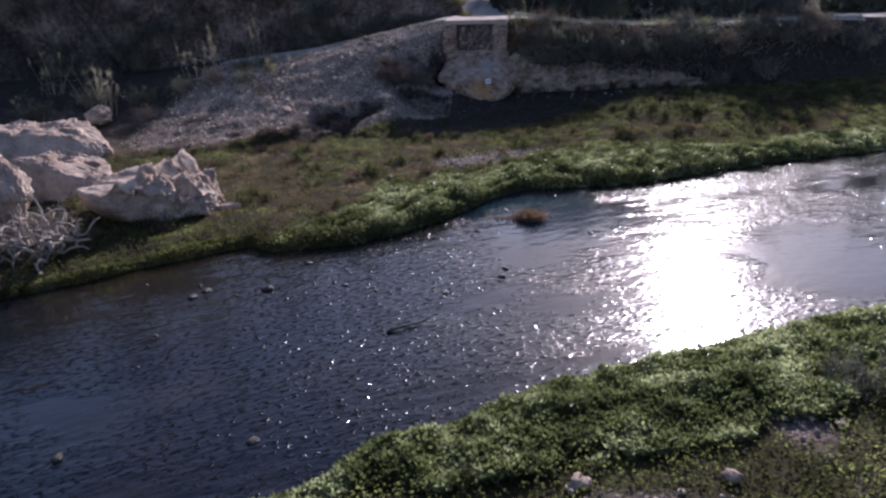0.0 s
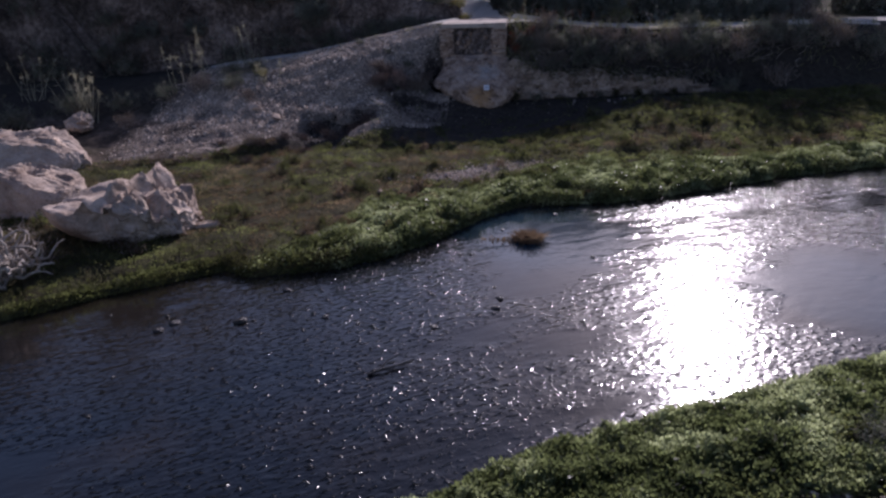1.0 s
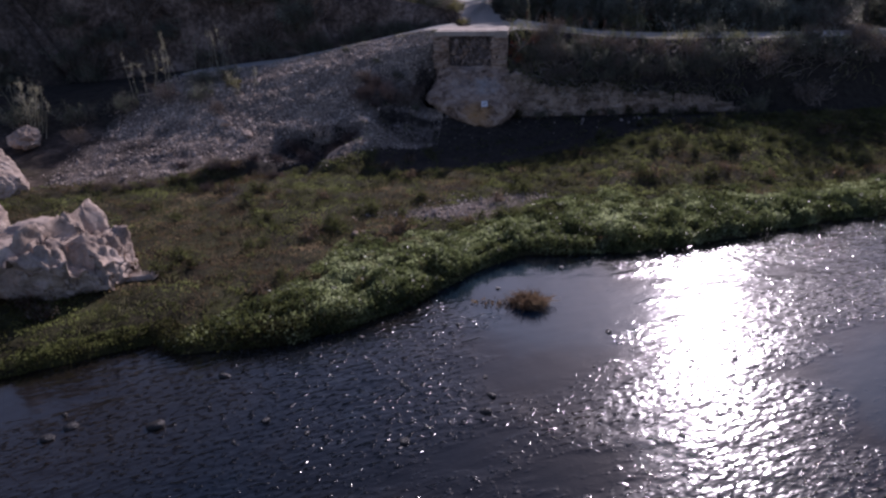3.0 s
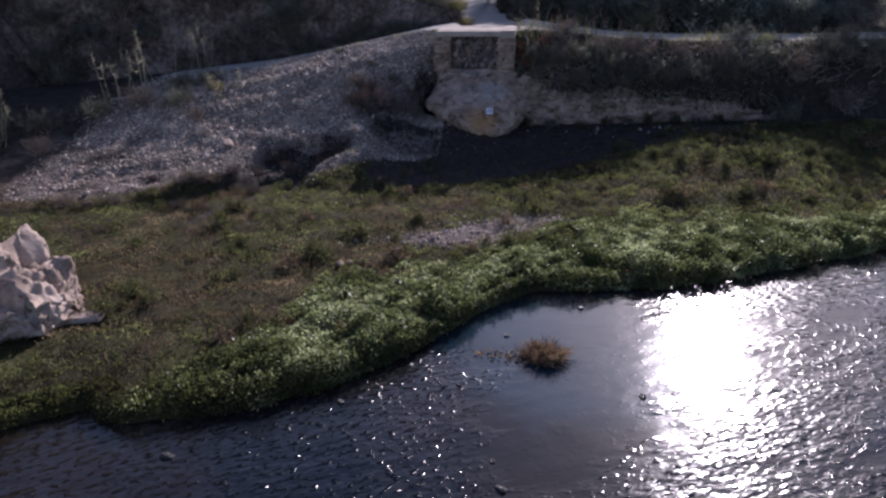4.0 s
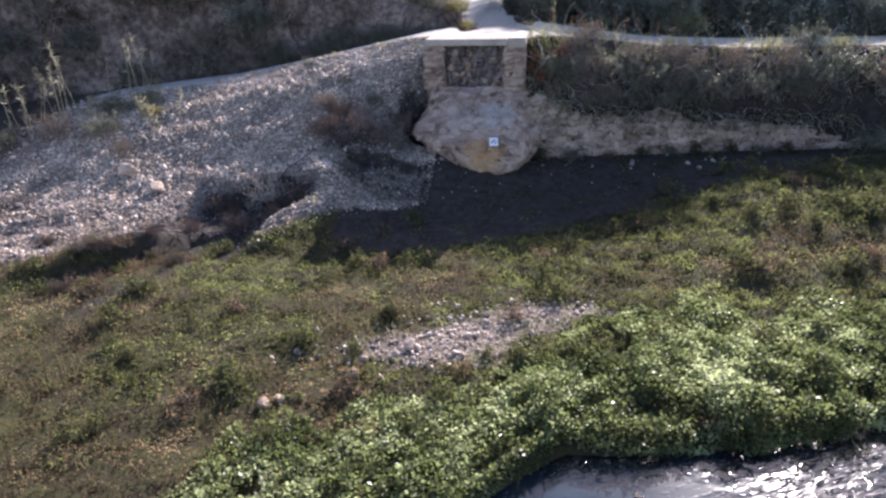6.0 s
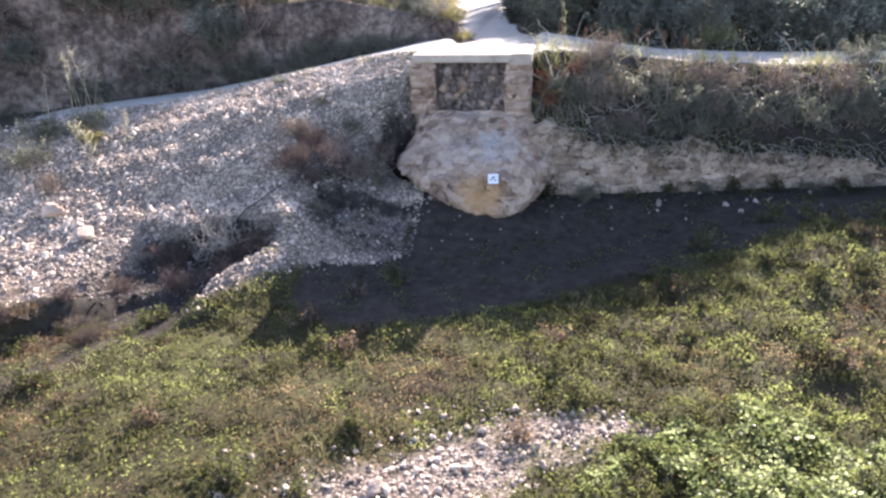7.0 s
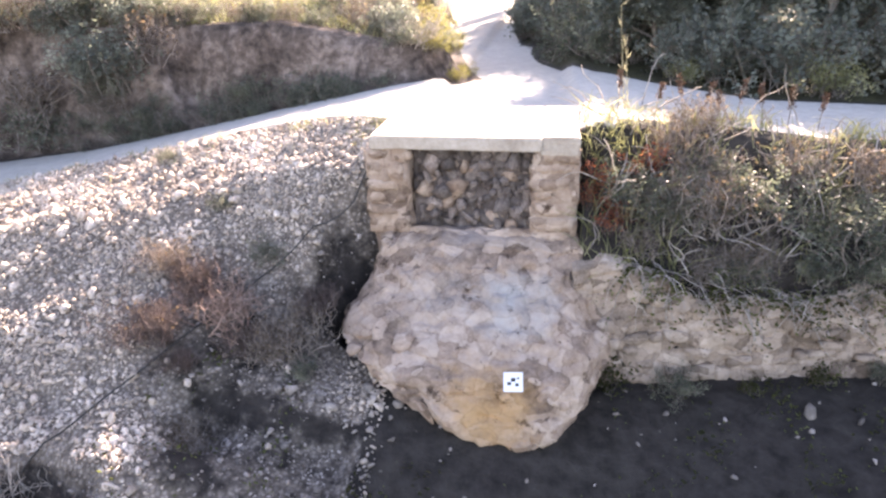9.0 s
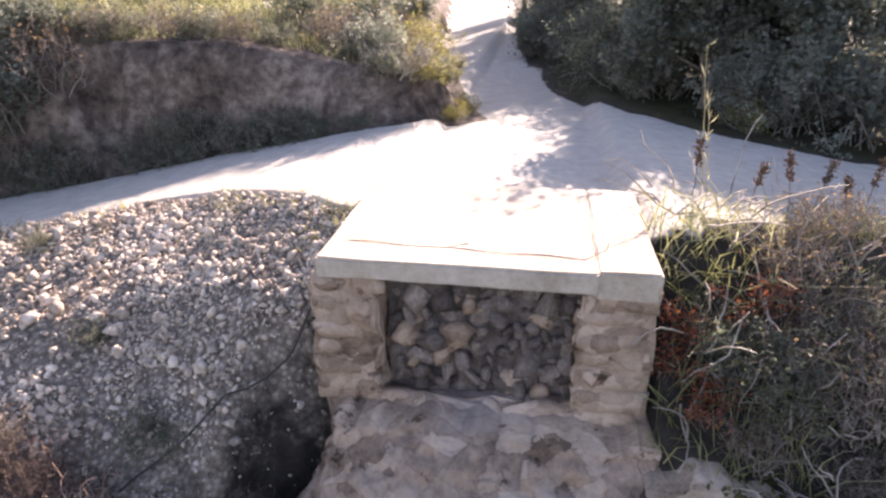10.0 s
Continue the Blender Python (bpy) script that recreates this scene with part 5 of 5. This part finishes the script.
        tagged(part("foliage", np_mesh("foliage", *leaves(r, at, r.uniform(0.6, 1.3, leaf_n) * leaf_size, wide, 0.3), leaf), th), kind="stuff")
    return th


def place(kind, x, y, scale=1.0, turn=0.0, sink=0.02, group=""):
    m = pose(x, y, float(ground_z(x, y)) - sink, 0, 0, turn)
    ob = copy_thing(kind, m)
    ob.scale = (scale, scale, scale)
    if group:
        tagged(ob, group=group)
    return ob


def plant_all():
    r = np.random.RandomState(55)
    dry = shrub_kind("shrub", 1, 0.9, 1.2, 40, 700, SCRUB_TWIG, BROWN, "grey tangled dry shrub on the bank", "shrub", 0.06, 0.008, 5, 0.35)
    mixed = shrub_kind("shrub", 2, 0.9, 1.1, 30, 2600, SCRUB_TWIG, DARK_LEAF, "grey-green leafy shrub with dry twigs", "shrub", 0.07, 0.007, 4, 0.5)
    rust = shrub_kind("bare_bush", 11, 0.75, 0.6, 40, 0, RUST_TWIG, BROWN, "leafless rusty bush with pale twigs in the hollow", "bush", 0.05, 0.009, 5, 0.25)
    green = shrub_kind("shrub", 3, 1.0, 1.2, 30, 4200, BARK, TREE_LEAF, "dense dark green shrub in shade", "shrub", 0.08, 0.008, 5, 0.6)
    yellow = shrub_kind("shrub", 4, 0.8, 0.9, 34, 3400, BARK, YELLOW_LEAF, "yellow-green sunlit shrub at the track corner", "shrub", 0.06, 0.006, 4, 0.6)
    red = shrub_kind("red_plant", 5, 0.28, 0.55, 14, 420, RED_TWIG, RED_LEAF, "rust-red withered plant on the bank", "plant", 0.06, 0.005, 4, 1.2, 0.3)
    bare = shrub_kind("bare_bush", 6, 0.85, 0.8, 60, 200, RED_TWIG, BROWN, "leafless reddish brown bush among the gravel", "bush", 0.05, 0.007, 6, 0.25)
    pale = shrub_kind("dead_bush", 7, 0.8, 0.75, 30, 0, DRY_TWIG, BROWN, "pale dead bush lying on the gravel slope", "bush", 0.05, 0.013, 5, 0.2)
    herb = shrub_kind("weed", 8, 0.30, 0.34, 16, 420, BARK, GRASS, "low dark weed clump on the flat", "weed", 0.05, 0.004, 2, 0.7)
    tuftw = shrub_kind("weed", 10, 0.28, 0.3, 18, 300, SCRUB_TWIG, BROWN, "low brown withered weed on the flat", "weed", 0.05, 0.004, 2, 0.6)
    light = shrub_kind("shrub", 9, 0.8, 1.1, 30, 2200, BARK, TALL_GRASS, "pale sunlit shrub before the dark trees", "shrub", 0.08, 0.006, 4, 0.7)
    # slope right of the masonry
    for x, y, s, k in ((1.5, 37.6, 0.75, mixed), (2.5, 37.5, 0.9, dry), (2.2, 38.5, 0.7, dry), (3.4, 37.8, 0.95, mixed), (4.2, 38.5, 0.8, dry), (4.7, 37.6, 0.9, mixed), (5.6, 38.3, 0.95, dry), (6.3, 37.8, 0.9, mixed), (7.2, 38.6, 0.9, dry), (7.8, 38.0, 0.9, mixed), (8.8, 38.7, 1.0, dry), (9.6, 38.6, 1.1, mixed), (10.9, 39.0, 1.1, mixed), (12.2, 38.8, 1.1, dry), (13.4, 39.6, 1.1, mixed), (15.0, 39.8, 1.2, mixed), (17, 40.3, 1.2, dry), (11.5, 37.6, 0.9, mixed), (14, 38.0, 1.0, dry), (3.0, 37.1, 0.6, dry), (5.3, 37.4, 0.6, mixed), (19, 40.5, 1.2, mixed)):
        place(k, x, y, s * 0.95, r.uniform(0, 360), 0.03, "shrubs on the bank")
    for _ in range(26):
        x = r.uniform(1.6, 18)
        y = np.interp(x, CREST_X, CREST_Y) - r.uniform(-0.2, 1.6)
        place([dry, dry, mixed][r.randint(3)], x, y, r.uniform(0.45, 0.75), r.uniform(0, 360), 0.03, "shrubs on the bank")
    for _ in range(20):
        x = r.uniform(1.4, 10)
        place([dry, mixed, dry][r.randint(3)], x, float(wall_line(np.array(x))) + r.uniform(0.35, 0.8), r.uniform(0.3, 0.55), r.uniform(0, 360), 0.05, "shrubs on the bank")
    for x, y, s in ((0.95, 37.7, 1.0), (1.75, 38.1, 1.1), (1.1, 37.2, 0.9), (0.8, 37.45, 0.8)):
        place(red, x, y, s, r.uniform(0, 360))
    # hollows left of the masonry
    for x, y, s, k in ((-4.75, 35.75, 1.0, rust), (-5.2, 36.0, 0.6, rust), (-4.3, 35.4, 0.5, bare), (-5.3, 36.2, 0.7, bare), (-3.5, 35.6, 0.7, dry), (-5.6, 35.2, 0.8, bare), (-6.7, 33.05, 1.0, pale), (-6.2, 32.7, 0.6, bare), (-7.9, 32.6, 0.7, bare), (-7.2, 32.9, 0.6, pale), (-5.6, 32.7, 0.55, bare), (-11.3, 29.3, 0.35, bare), (-8.2, 30.9, 0.5, bare), (-7.0, 31.3, 0.6, bare), (-6.1, 31.6, 0.6, bare), (-8.6, 29.7, 0.4, bare), (-9.6, 28.6, 0.35, dry), (-4.7, 34.0, 0.5, dry), (-3.4, 36.2, 0.5, bare), (-3.9, 35.3, 0.5, dry), (-5.9, 36.3, 0.5, dry), (-5.0, 34.9, 0.4, bare), (-4.3, 36.7, 0.4, mixed), (-3.3, 35.2, 0.3, mixed)):
        place(k, x, y, s, r.uniform(0, 360), 0.03)
    # upper edge of the slope and the reed side
    for x, y, s, k in ((-12.6, 37.0, 0.7, mixed), (-11.9, 36.0, 0.45, yellow), (-13.6, 36.2, 0.8, mixed), (-12.8, 34.6, 0.7, mixed), (-14.5, 34.3, 0.8, dry), (-15.8, 33.4, 0.8, mixed), (-17.3, 32.3, 0.8, mixed), (-19.5, 31.8, 1.0, mixed), (-11.8, 33.8, 0.5, dry), (-21.5, 30, 1.1, mixed), (-16.3, 30.6, 0.6, dry), (-5.5, 37.6, 0.25, mixed), (-7.4, 39.4, 0.3, mixed)):
        place(k, x, y, s, r.uniform(0, 360), 0.03)
    # earth bank: foot, face and corner
    for k in range(104):
        x = r.uniform(-30, -10) if k % 2 else r.uniform(-12, -4)
        y = np.interp(x, REAR_X, REAR_Y) + (r.uniform(0.1, 1.6) if k % 2 else r.choice([r.uniform(-0.1, 0.35), r.uniform(-0.1, 0.35), r.uniform(1.3, 2.0)]))
        place([green, mixed, green, dry][r.randint(4)] if k % 2 else [mixed, dry, mixed][r.randint(3)], x, y, r.uniform(0.7, 1.35) if k % 2 else r.uniform(0.35, 0.75), r.uniform(0, 360), 0.1, "shrubs on the earth bank")
    for x, y, s, k in ((-3.5, 45.7, 1.15, pale), (-2.5, 45.7, 0.45, yellow), (-3.1, 45.5, 0.6, yellow), (-2.9, 46.1, 0.6, mixed), (-3.8, 45.3, 0.6, mixed), (-2.4, 46.8, 0.5, yellow), (-3.0, 47.0, 0.8, yellow), (-3.4, 48.2, 1.0, yellow), (-2.7, 46.4, 0.5, yellow), (-4.2, 46.2, 0.8, green), (-4.4, 47.8, 1.0, dry), (-5.2, 46.8, 0.9, dry), (-4.1, 50.0, 1.0, yellow), (-5.4, 49.5, 1.2, mixed), (-4.9, 53, 1.2, green), (-6.0, 57, 1.4, green), (-6.6, 48.2, 1.1, mixed), (-7.4, 62, 1.5, green)):
        place(k, x, y, s, r.uniform(0, 360), 0.05, "shrubs at the track corner")
    # wood edge behind the other branch of the track
    for _ in range(50):
        x = r.uniform(1.5, 26)
        y = max(np.interp(x, REAR_X, REAR_Y) + 0.6, 46.5 - 0.1 * x) + r.uniform(0, 3.3) ** 2
        if x < 3 and y < 48:
            continue
        place([green, green, mixed, dry][r.randint(4)], x, y, r.uniform(1.1, 2.1), r.uniform(0, 360), 0.1, "shrubs at the wood edge")
    for _ in range(20):
        y = r.uniform(49, 75)
        place([green, mixed][r.randint(2)], np.interp(y, LANE_Y, LANE_R) + r.uniform(0.5, 3), y, r.uniform(0.9, 1.8), r.uniform(0, 360), 0.1, "shrubs at the wood edge")
    for x, y, s in ((6.9, 45.4, 1.0), (3.6, 46.0, 0.6), (10.5, 46.0, 0.9)):
        place(light, x, y, s, r.uniform(0, 360))
    # weeds on the flats
    for _ in range(150):
        x = r.uniform(-13, 16)
        y = r.uniform(float(far_edge(np.array(x))) + 2, np.interp(x, TOE_X, TOE_Y) + 0.3)
        place([herb, herb, herb, tuftw][r.randint(4)], x, y, r.uniform(0.5, 1.5), r.uniform(0, 360), 0.02, "weeds on the flat")
    for k in range(9):
        x = 1.2 + k * 1.0 + r.uniform(-0.2, 0.2)
        place([herb, mixed, herb][k % 3], x, float(wall_line(np.array(x))) - r.uniform(0.1, 0.35), r.uniform(0.7, 1.5) * (0.3 if k % 3 == 1 else 1.0), r.uniform(0, 360), 0.02, "weeds at the wall foot")
    for x, y, s in ((7.9, 10.0, 1.8), (8.7, 10.6, 2.0), (7.2, 11.0, 1.2), (9.3, 9.6, 1.9), (5.5, 7.3, 1.0), (1.2, 7.9, 1.0)):
        place(herb, x, y, s, r.uniform(0, 360), 0.02, "weeds on the flat")
    for x, y, s in ((7.4, 10.7, 0.55), (8.2, 10.4, 0.7), (8.9, 10.9, 0.65), (8.6, 9.7, 0.6)):
        place(mixed, x, y, s, r.uniform(0, 360), 0.02, "shrubs on the near bank")
    # dark growth along the foot of the gravel fan
    for k in range(18):
        x = -13.5 + k * 0.36 + r.uniform(-0.15, 0.15)
        place([bare, tuftw, dry, herb][k % 4], x, float(np.interp(x, TOE_X, TOE_Y)) + r.uniform(0.1, 0.7), r.uniform(0.25, 0.42) * (2.2 if k % 2 else 1.0), r.uniform(0, 360), 0.02, "growth along the fan")
    for k in range(26):
        x = r.uniform(-9.8, -6.3)
        y = float(np.interp(x, [-12, -9.4, -8.5, -7, -5.4], [27.1, 28.4, 29.5, 30.3, 30.6])) - r.uniform(0.25, 1.5)
        place([bare, herb, tuftw, herb][k % 4], x, y, r.uniform(0.3, 0.45) * (1.0 if k % 4 == 0 else 2.2), r.uniform(0, 360), 0.02, "dark growth in the ditch")
    for ob in (rust, dry, mixed, green, yellow, red, bare, pale, herb, tuftw, light):
        for o in (*ob.children_recursive, ob):
            bpy.data.objects.remove(o)


plant_all()


def reed_clump(x, y, n, height, seed, label="dry pale reed canes on the bank"):
    r = np.random.RandomState(seed)
    th = thing("reed_clump", (x, y, float(ground_z(x, y))), label, "reeds")
    base = np.stack([r.normal(0, 0.35, n), r.normal(0, 0.3, n), np.zeros(n) - 0.05], -1)
    lines = stems(r, base, r.uniform(0.6, 1.1, n) * height, 2.2, 0.06, 5)
    tagged(part("cane_mass", np_mesh("cane_mass", *tubes(lines, taper(lines, 0.014, 0.006), 5), REED), th), kind="stuff")
    src = lines[:, 1:].reshape(-1, 3)
    tagged(part("blade_mass", np_mesh("blade_mass", *leaves(r, src[r.randint(0, len(src), n * 5)], r.uniform(0.15, 0.4, n * 5), 0.10, 0.6), REED), th), kind="stuff")
    heads = lines[:, -1]
    at = np.repeat(heads, 26, 0) + r.normal(0, 1, (n * 26, 3)) * np.array([0.03, 0.03, 0.12])
    tagged(part("plume", np_mesh("plume", *leaves(r, at, 0.08, 0.25, 1.0), REED), th), kind="stuff")


for k, (x, y, n, h) in enumerate(((-18.6, 31.2, 16, 2.0), (-19.3, 32.0, 8, 1.6), (-14.9, 35.4, 7, 2.4), (-15.6, 34.7, 6, 1.8), (-12.9, 37.8, 4, 2.0), (-14.2, 38.4, 4, 1.9), (-11.2, 35.6, 5, 1.0), (-22.5, 33, 10, 2.0))):
    reed_clump(x, y, n, h, 80 + k)


def seed_stalks():
    """Dark seed heads on thin stalks along the track edge."""
    r = np.random.RandomState(66)
    for k, (x, y, h) in enumerate(((1.35, 40.1, 0.75), (2.5, 40.0, 0.8), (2.85, 40.2, 0.7), (3.5, 40.3, 0.8), (4.0, 40.4, 0.75), (4.4, 40.2, 0.8), (2.0, 39.9, 0.6), (5.0, 40.4, 0.7), (3.1, 39.8, 0.6))):
        th = thing("seed_stalk", (x, y, float(ground_z(x, y))), "dry stalk with dark brown seed head", "plant", "seed stalks by the track")
        ln = stems(r, np.array([[0, 0, -0.03]]), np.array([h]), 4.0, 0.05, 5)
        part("stalk", np_mesh("stalk", *tubes(ln, taper(ln, 0.009, 0.006), 5), BARK), th)
        n = 120
        t = r.uniform(0.55, 1.0, n)
        at = np.stack([np.interp(t, np.linspace(0, 1, 5), ln[0, :, i]) for i in range(3)], -1) + r.normal(0, 0.02, (n, 3))
        tagged(part("seed_head", np_mesh("seed_head", *leaves(r, at, 0.06, 0.4, 0.9), SEED), th), kind="stuff")
    th = thing("tall_cane", (1.5, 40.1, float(ground_z(1.5, 40.1))), "single tall green cane beside the deck", "reed")
    ln = stems(r, np.array([[0, 0, -0.05], [0.05, 0.03, -0.05]]), np.array([1.9, 1.2]), 6.0, 0.04, 6)
    part("stem", np_mesh("stem", *tubes(ln, taper(ln, 0.009, 0.005), 5), REED), th)
    src = ln[:, 1:].reshape(-1, 3)
    tagged(part("blade_mass", np_mesh("blade_mass", *leaves(r, src[r.randint(0, len(src), 26)], 0.2, 0.08, 2.5), REED), th), kind="stuff")


seed_stalks()


def bank_grass():
    """Tall grass and fallen stems over the bank right of the masonry."""
    r = np.random.RandomState(67)
    n = 15000
    x, y = r.uniform(0.62, 20, n), r.uniform(36.4, 41.2, n)
    s = zones(x, y)[2]
    ok = (y > wall_line(x) + 0.25) & (s < 1.06) & (r.rand(n) < (0.35 + 0.6 * fbm(x, y, 1.0, 68)) * np.where(y > 38.9, 0.35, 1.0) + 0.45 * (x < 2.2))
    cover("bank_grass", r, on_ground(x[ok], y[ok]), (0.008, 0.5), TALL_GRASS, "long green and straw grass over the bank", "grass", grass=r.uniform(0.15, 0.6, ok.sum()) + 0.3 * (x[ok] < 2.1) * r.rand(ok.sum()))
    n = 9000
    x = r.uniform(2.2, 20, n)
    y = np.interp(x, CREST_X, CREST_Y) + r.normal(0.25, 0.4, n)
    ok = r.rand(n) < 0.1 + 0.6 * fbm(x, y, 0.9, 63)
    cover("verge_grass", r, on_ground(x[ok], y[ok]), (0.009, 0.35), TALL_GRASS, "tall yellow-green grass at the track verge", "grass", grass=r.uniform(0.15, 0.5, ok.sum()))
    # dead stems hanging over the wall's upper edge
    n = 420
    x = r.uniform(WALL_X0 + 0.7, 11, n)
    base = np.stack([x, wall_line(x) + r.uniform(0.05, 0.5, n), 2.25 - 0.05 * (x - 1) + 0.45 * np.exp(-((x - 0.8) / 1.6) ** 2) + r.uniform(0, 0.3, n)], -1)
    lines = stems(r, base, r.uniform(0.3, 0.9, n), 0.2, 0.3, 6, 0.38)
    lines[:, :, 1] -= np.linspace(0, 0.35, 6)[None]
    tagged(new("hanging_stems", np_mesh("hanging_stems", *tubes(lines, taper(lines, 0.009, 0.004)), DRY_TWIG)), "dead stems and twigs hanging over the wall", "dead stems", kind="stuff")
    src = lines.reshape(-1, 3)
    at = src[r.randint(0, len(src), 6000)] + r.normal(0, 0.05, (6000, 3))
    cover("hanging_leaves", r, at, r.uniform(0.04, 0.10, 6000), GRASS, "dull green creepers hanging over the wall", "creeper", 0.5, 0.0)
    n = 380
    x, y = r.uniform(0.8, 16, n), r.uniform(36.9, 40.0, n)
    ok = y > wall_line(x) + 0.3
    base = on_ground(x[ok], y[ok], 0.1)
    lines = stems(r, base, r.uniform(0.4, 1.3, ok.sum()), 0.1, 0.25, 6, 0.05)
    me = np_mesh("fallen_stems", *tubes(lines, taper(lines, 0.015, 0.006)), DRY_TWIG)
    tagged(new("fallen_stems", me), "pale dead stems lying over the bank", "dead stems", kind="stuff")
    # grass along the track edges and the slope's rim
    n = 9000
    x = r.uniform(-14, -2.6, n)
    y = np.interp(x, CREST_X, CREST_Y) - np.abs(r.normal(0, 0.5, n)) + 0.1
    ok = r.rand(n) < 0.03 + 0.22 * fbm(x, y, 0.9, 69) + 0.2 * np.exp(-((x + 2.9) / 0.3) ** 2)
    cover("edge_grass", r, on_ground(x[ok], y[ok]), (0.006, 0.5), TALL_GRASS, "sparse dry grass along the track edge", "grass", grass=r.uniform(0.06, 0.2, ok.sum()))


bank_grass()


def tree(height, seed):
    """One tree at the origin: trunk, limbs and a loose crown of small leaves."""
    r = np.random.RandomState(seed)
    th = thing("tree", (0, 0, 0), "dark evergreen tree behind the track", "tree", "trees behind the track")
    trunk = stems(r, np.array([[0, 0, -0.2]]), np.array([height * 0.75]), 6.0, 0.05, 7)
    part("trunk", np_mesh("trunk", *tubes(trunk, taper(trunk, height * 0.028, height * 0.010), 8), BARK, True), th)
    limbs = forks(r, trunk, 22, height * 0.5, 0.18, 6, 0.35)
    tagged(part("limb_frame", np_mesh("limb_frame", *tubes(limbs, taper(limbs, height * 0.010, height * 0.003), 5), BARK), th), kind="stuff")
    sub = forks(r, limbs, 6, height * 0.22, 0.3, 4, 0.2)
    src = sub[:, 1:].reshape(-1, 3)
    n = 12500
    at = src[r.randint(0, len(src), n)] + r.normal(0, 0.13, (n, 3))
    tagged(part("crown", np_mesh("crown", *leaves(r, at, r.uniform(0.08, 0.17, n), 0.5, 0.2), TREE_LEAF), th), kind="stuff")
    return th


TREES = [(h, tree(h, 100 + k)) for k, h in enumerate((3.2, 3.6, 4.6, 5.2, 6.0))]
for k, (x, y, h) in enumerate(((3.0, 47.9, 3.2), (5.5, 47.9, 3.2), (7.5, 47.9, 3.4), (1.9, 49.0, 3.2), (4.5, 50, 3.4), (8, 49, 3.2), (12, 50, 3.6), (3.3, 48.3, 2.9), (4.6, 48.0, 2.7), (2.5, 49.4, 3.2), (16.5, 50, 5), (21, 51, 5), (2.2, 53, 5.4), (3.1, 51.5, 4.2), (6, 55, 6.0), (1.0, 60, 6), (10.5, 55, 7), (15, 57, 7), (-9, 58, 5), (-14, 56, 5), (-20, 52, 5.5), (-25, 48, 6), (-30, 45, 6), (26, 54, 7), (-1.2, 68, 6), (-12, 72, 6), (3, 64, 7), (8, 62, 7), (13, 63, 7), (19, 60, 7), (5, 75, 8), (12, 74, 8), (20, 70, 8), (30, 60, 8), (0.7, 57.5, 6), (0.2, 62, 6.5), (1.6, 66, 7), (-0.6, 65, 6), (0.0, 71, 7), (-2, 77, 7), (9.5, 52, 4.2), (14, 53, 5), (18.5, 54, 6), (3.6, 51.5, 3.6), (6.8, 52, 4.0))):
    h = h * (0.68 if y > 54.5 and x > 2.5 else 1.3 if x > 1.5 and y < 50.5 else 1.0)
    size, kind_of = min(TREES, key=lambda q: abs(q[0] - h) + 0.25 * ((k + TREES.index(q)) % 3))
    grown = copy_thing(kind_of, pose(x, y, float(ground_z(x, y)), 0, 0, k * 77))
    grown.scale = (h / size,) * 3
for _, kind_of in TREES:
    for ob in (*kind_of.children_recursive, kind_of):
        bpy.data.objects.remove(ob)


# ---- rubble retaining wall beside the abutment ----
def retaining_wall():
    r = np.random.RandomState(77)
    xs, zs = np.linspace(WALL_X0, WALL_X1, 400), np.linspace(0.6, 2.45, 70)
    gx, gz = np.meshgrid(xs, zs)
    x, z = gx.ravel(), gz.ravel()
    top = 2.4 + 0.22 * fbm(xs, xs * 0, 1.2, 78) - 0.05 * (xs - 1) - 0.13 * np.clip(xs - 6.5, 0, 9) + 0.38 * np.exp(-((xs - 0.8) / 1.3) ** 2)
    z = 0.6 + (z - 0.6) * np.tile((top - 0.6) / 1.85, len(zs))
    y = wall_line(x) + 0.10 * (z - 1.0)
    p = np.stack([x, y, z], -1)
    p += np.array([noise.noise_vector(Vector(q) * 1.6)[:] for q in p]) * 0.12 + np.array([noise.noise_vector(Vector(q) * 6)[:] for q in p]) * 0.05
    p[:, 1] += joints(x, z, 57, 0.25) * 1.3
    back = p[-len(xs):].copy()
    back[:, 1] += 0.45
    p = np.concatenate([p, back])
    i = np.arange(len(p)).reshape(len(zs) + 1, len(xs))
    f = np.stack([i[:-1, :-1], i[:-1, 1:], i[1:, 1:], i[1:, :-1]], -1).reshape(-1, 4)
    wall = tagged(new("wall_bank", np_mesh("wall_bank", p, f, WALL_STONE, True)), "crumbling rubble retaining wall below the bank", "wall", kind="structure")
    z = 1.0
    while z < 2.6:
        h = r.uniform(0.14, 0.26)
        x = WALL_X0 + 0.1 + r.uniform(0, 0.2)
        while x < WALL_X1 - 0.2:
            w = r.uniform(0.14, 0.45)
            if r.rand() < 0.4 and (z < 1.95 - 0.15 * max(0.0, x - 6.5) or (z < 2.3 and x < 2.6) or x < 1.6):
                piece("stone", WALL_STONES[r.randint(8)], wall, (x + w / 2, float(wall_line(np.array(x + w / 2))) + 0.10 * (z - 1) + r.uniform(-0.01, 0.06), z + h / 2 + r.uniform(-0.06, 0.06)), (w * 0.66, 0.1, h * 0.66), (r.uniform(-8, 8), r.uniform(-14, 14), 9.6 + r.uniform(-8, 8)))
            x += w + 0.02
        z += h + 0.015


retaining_wall()
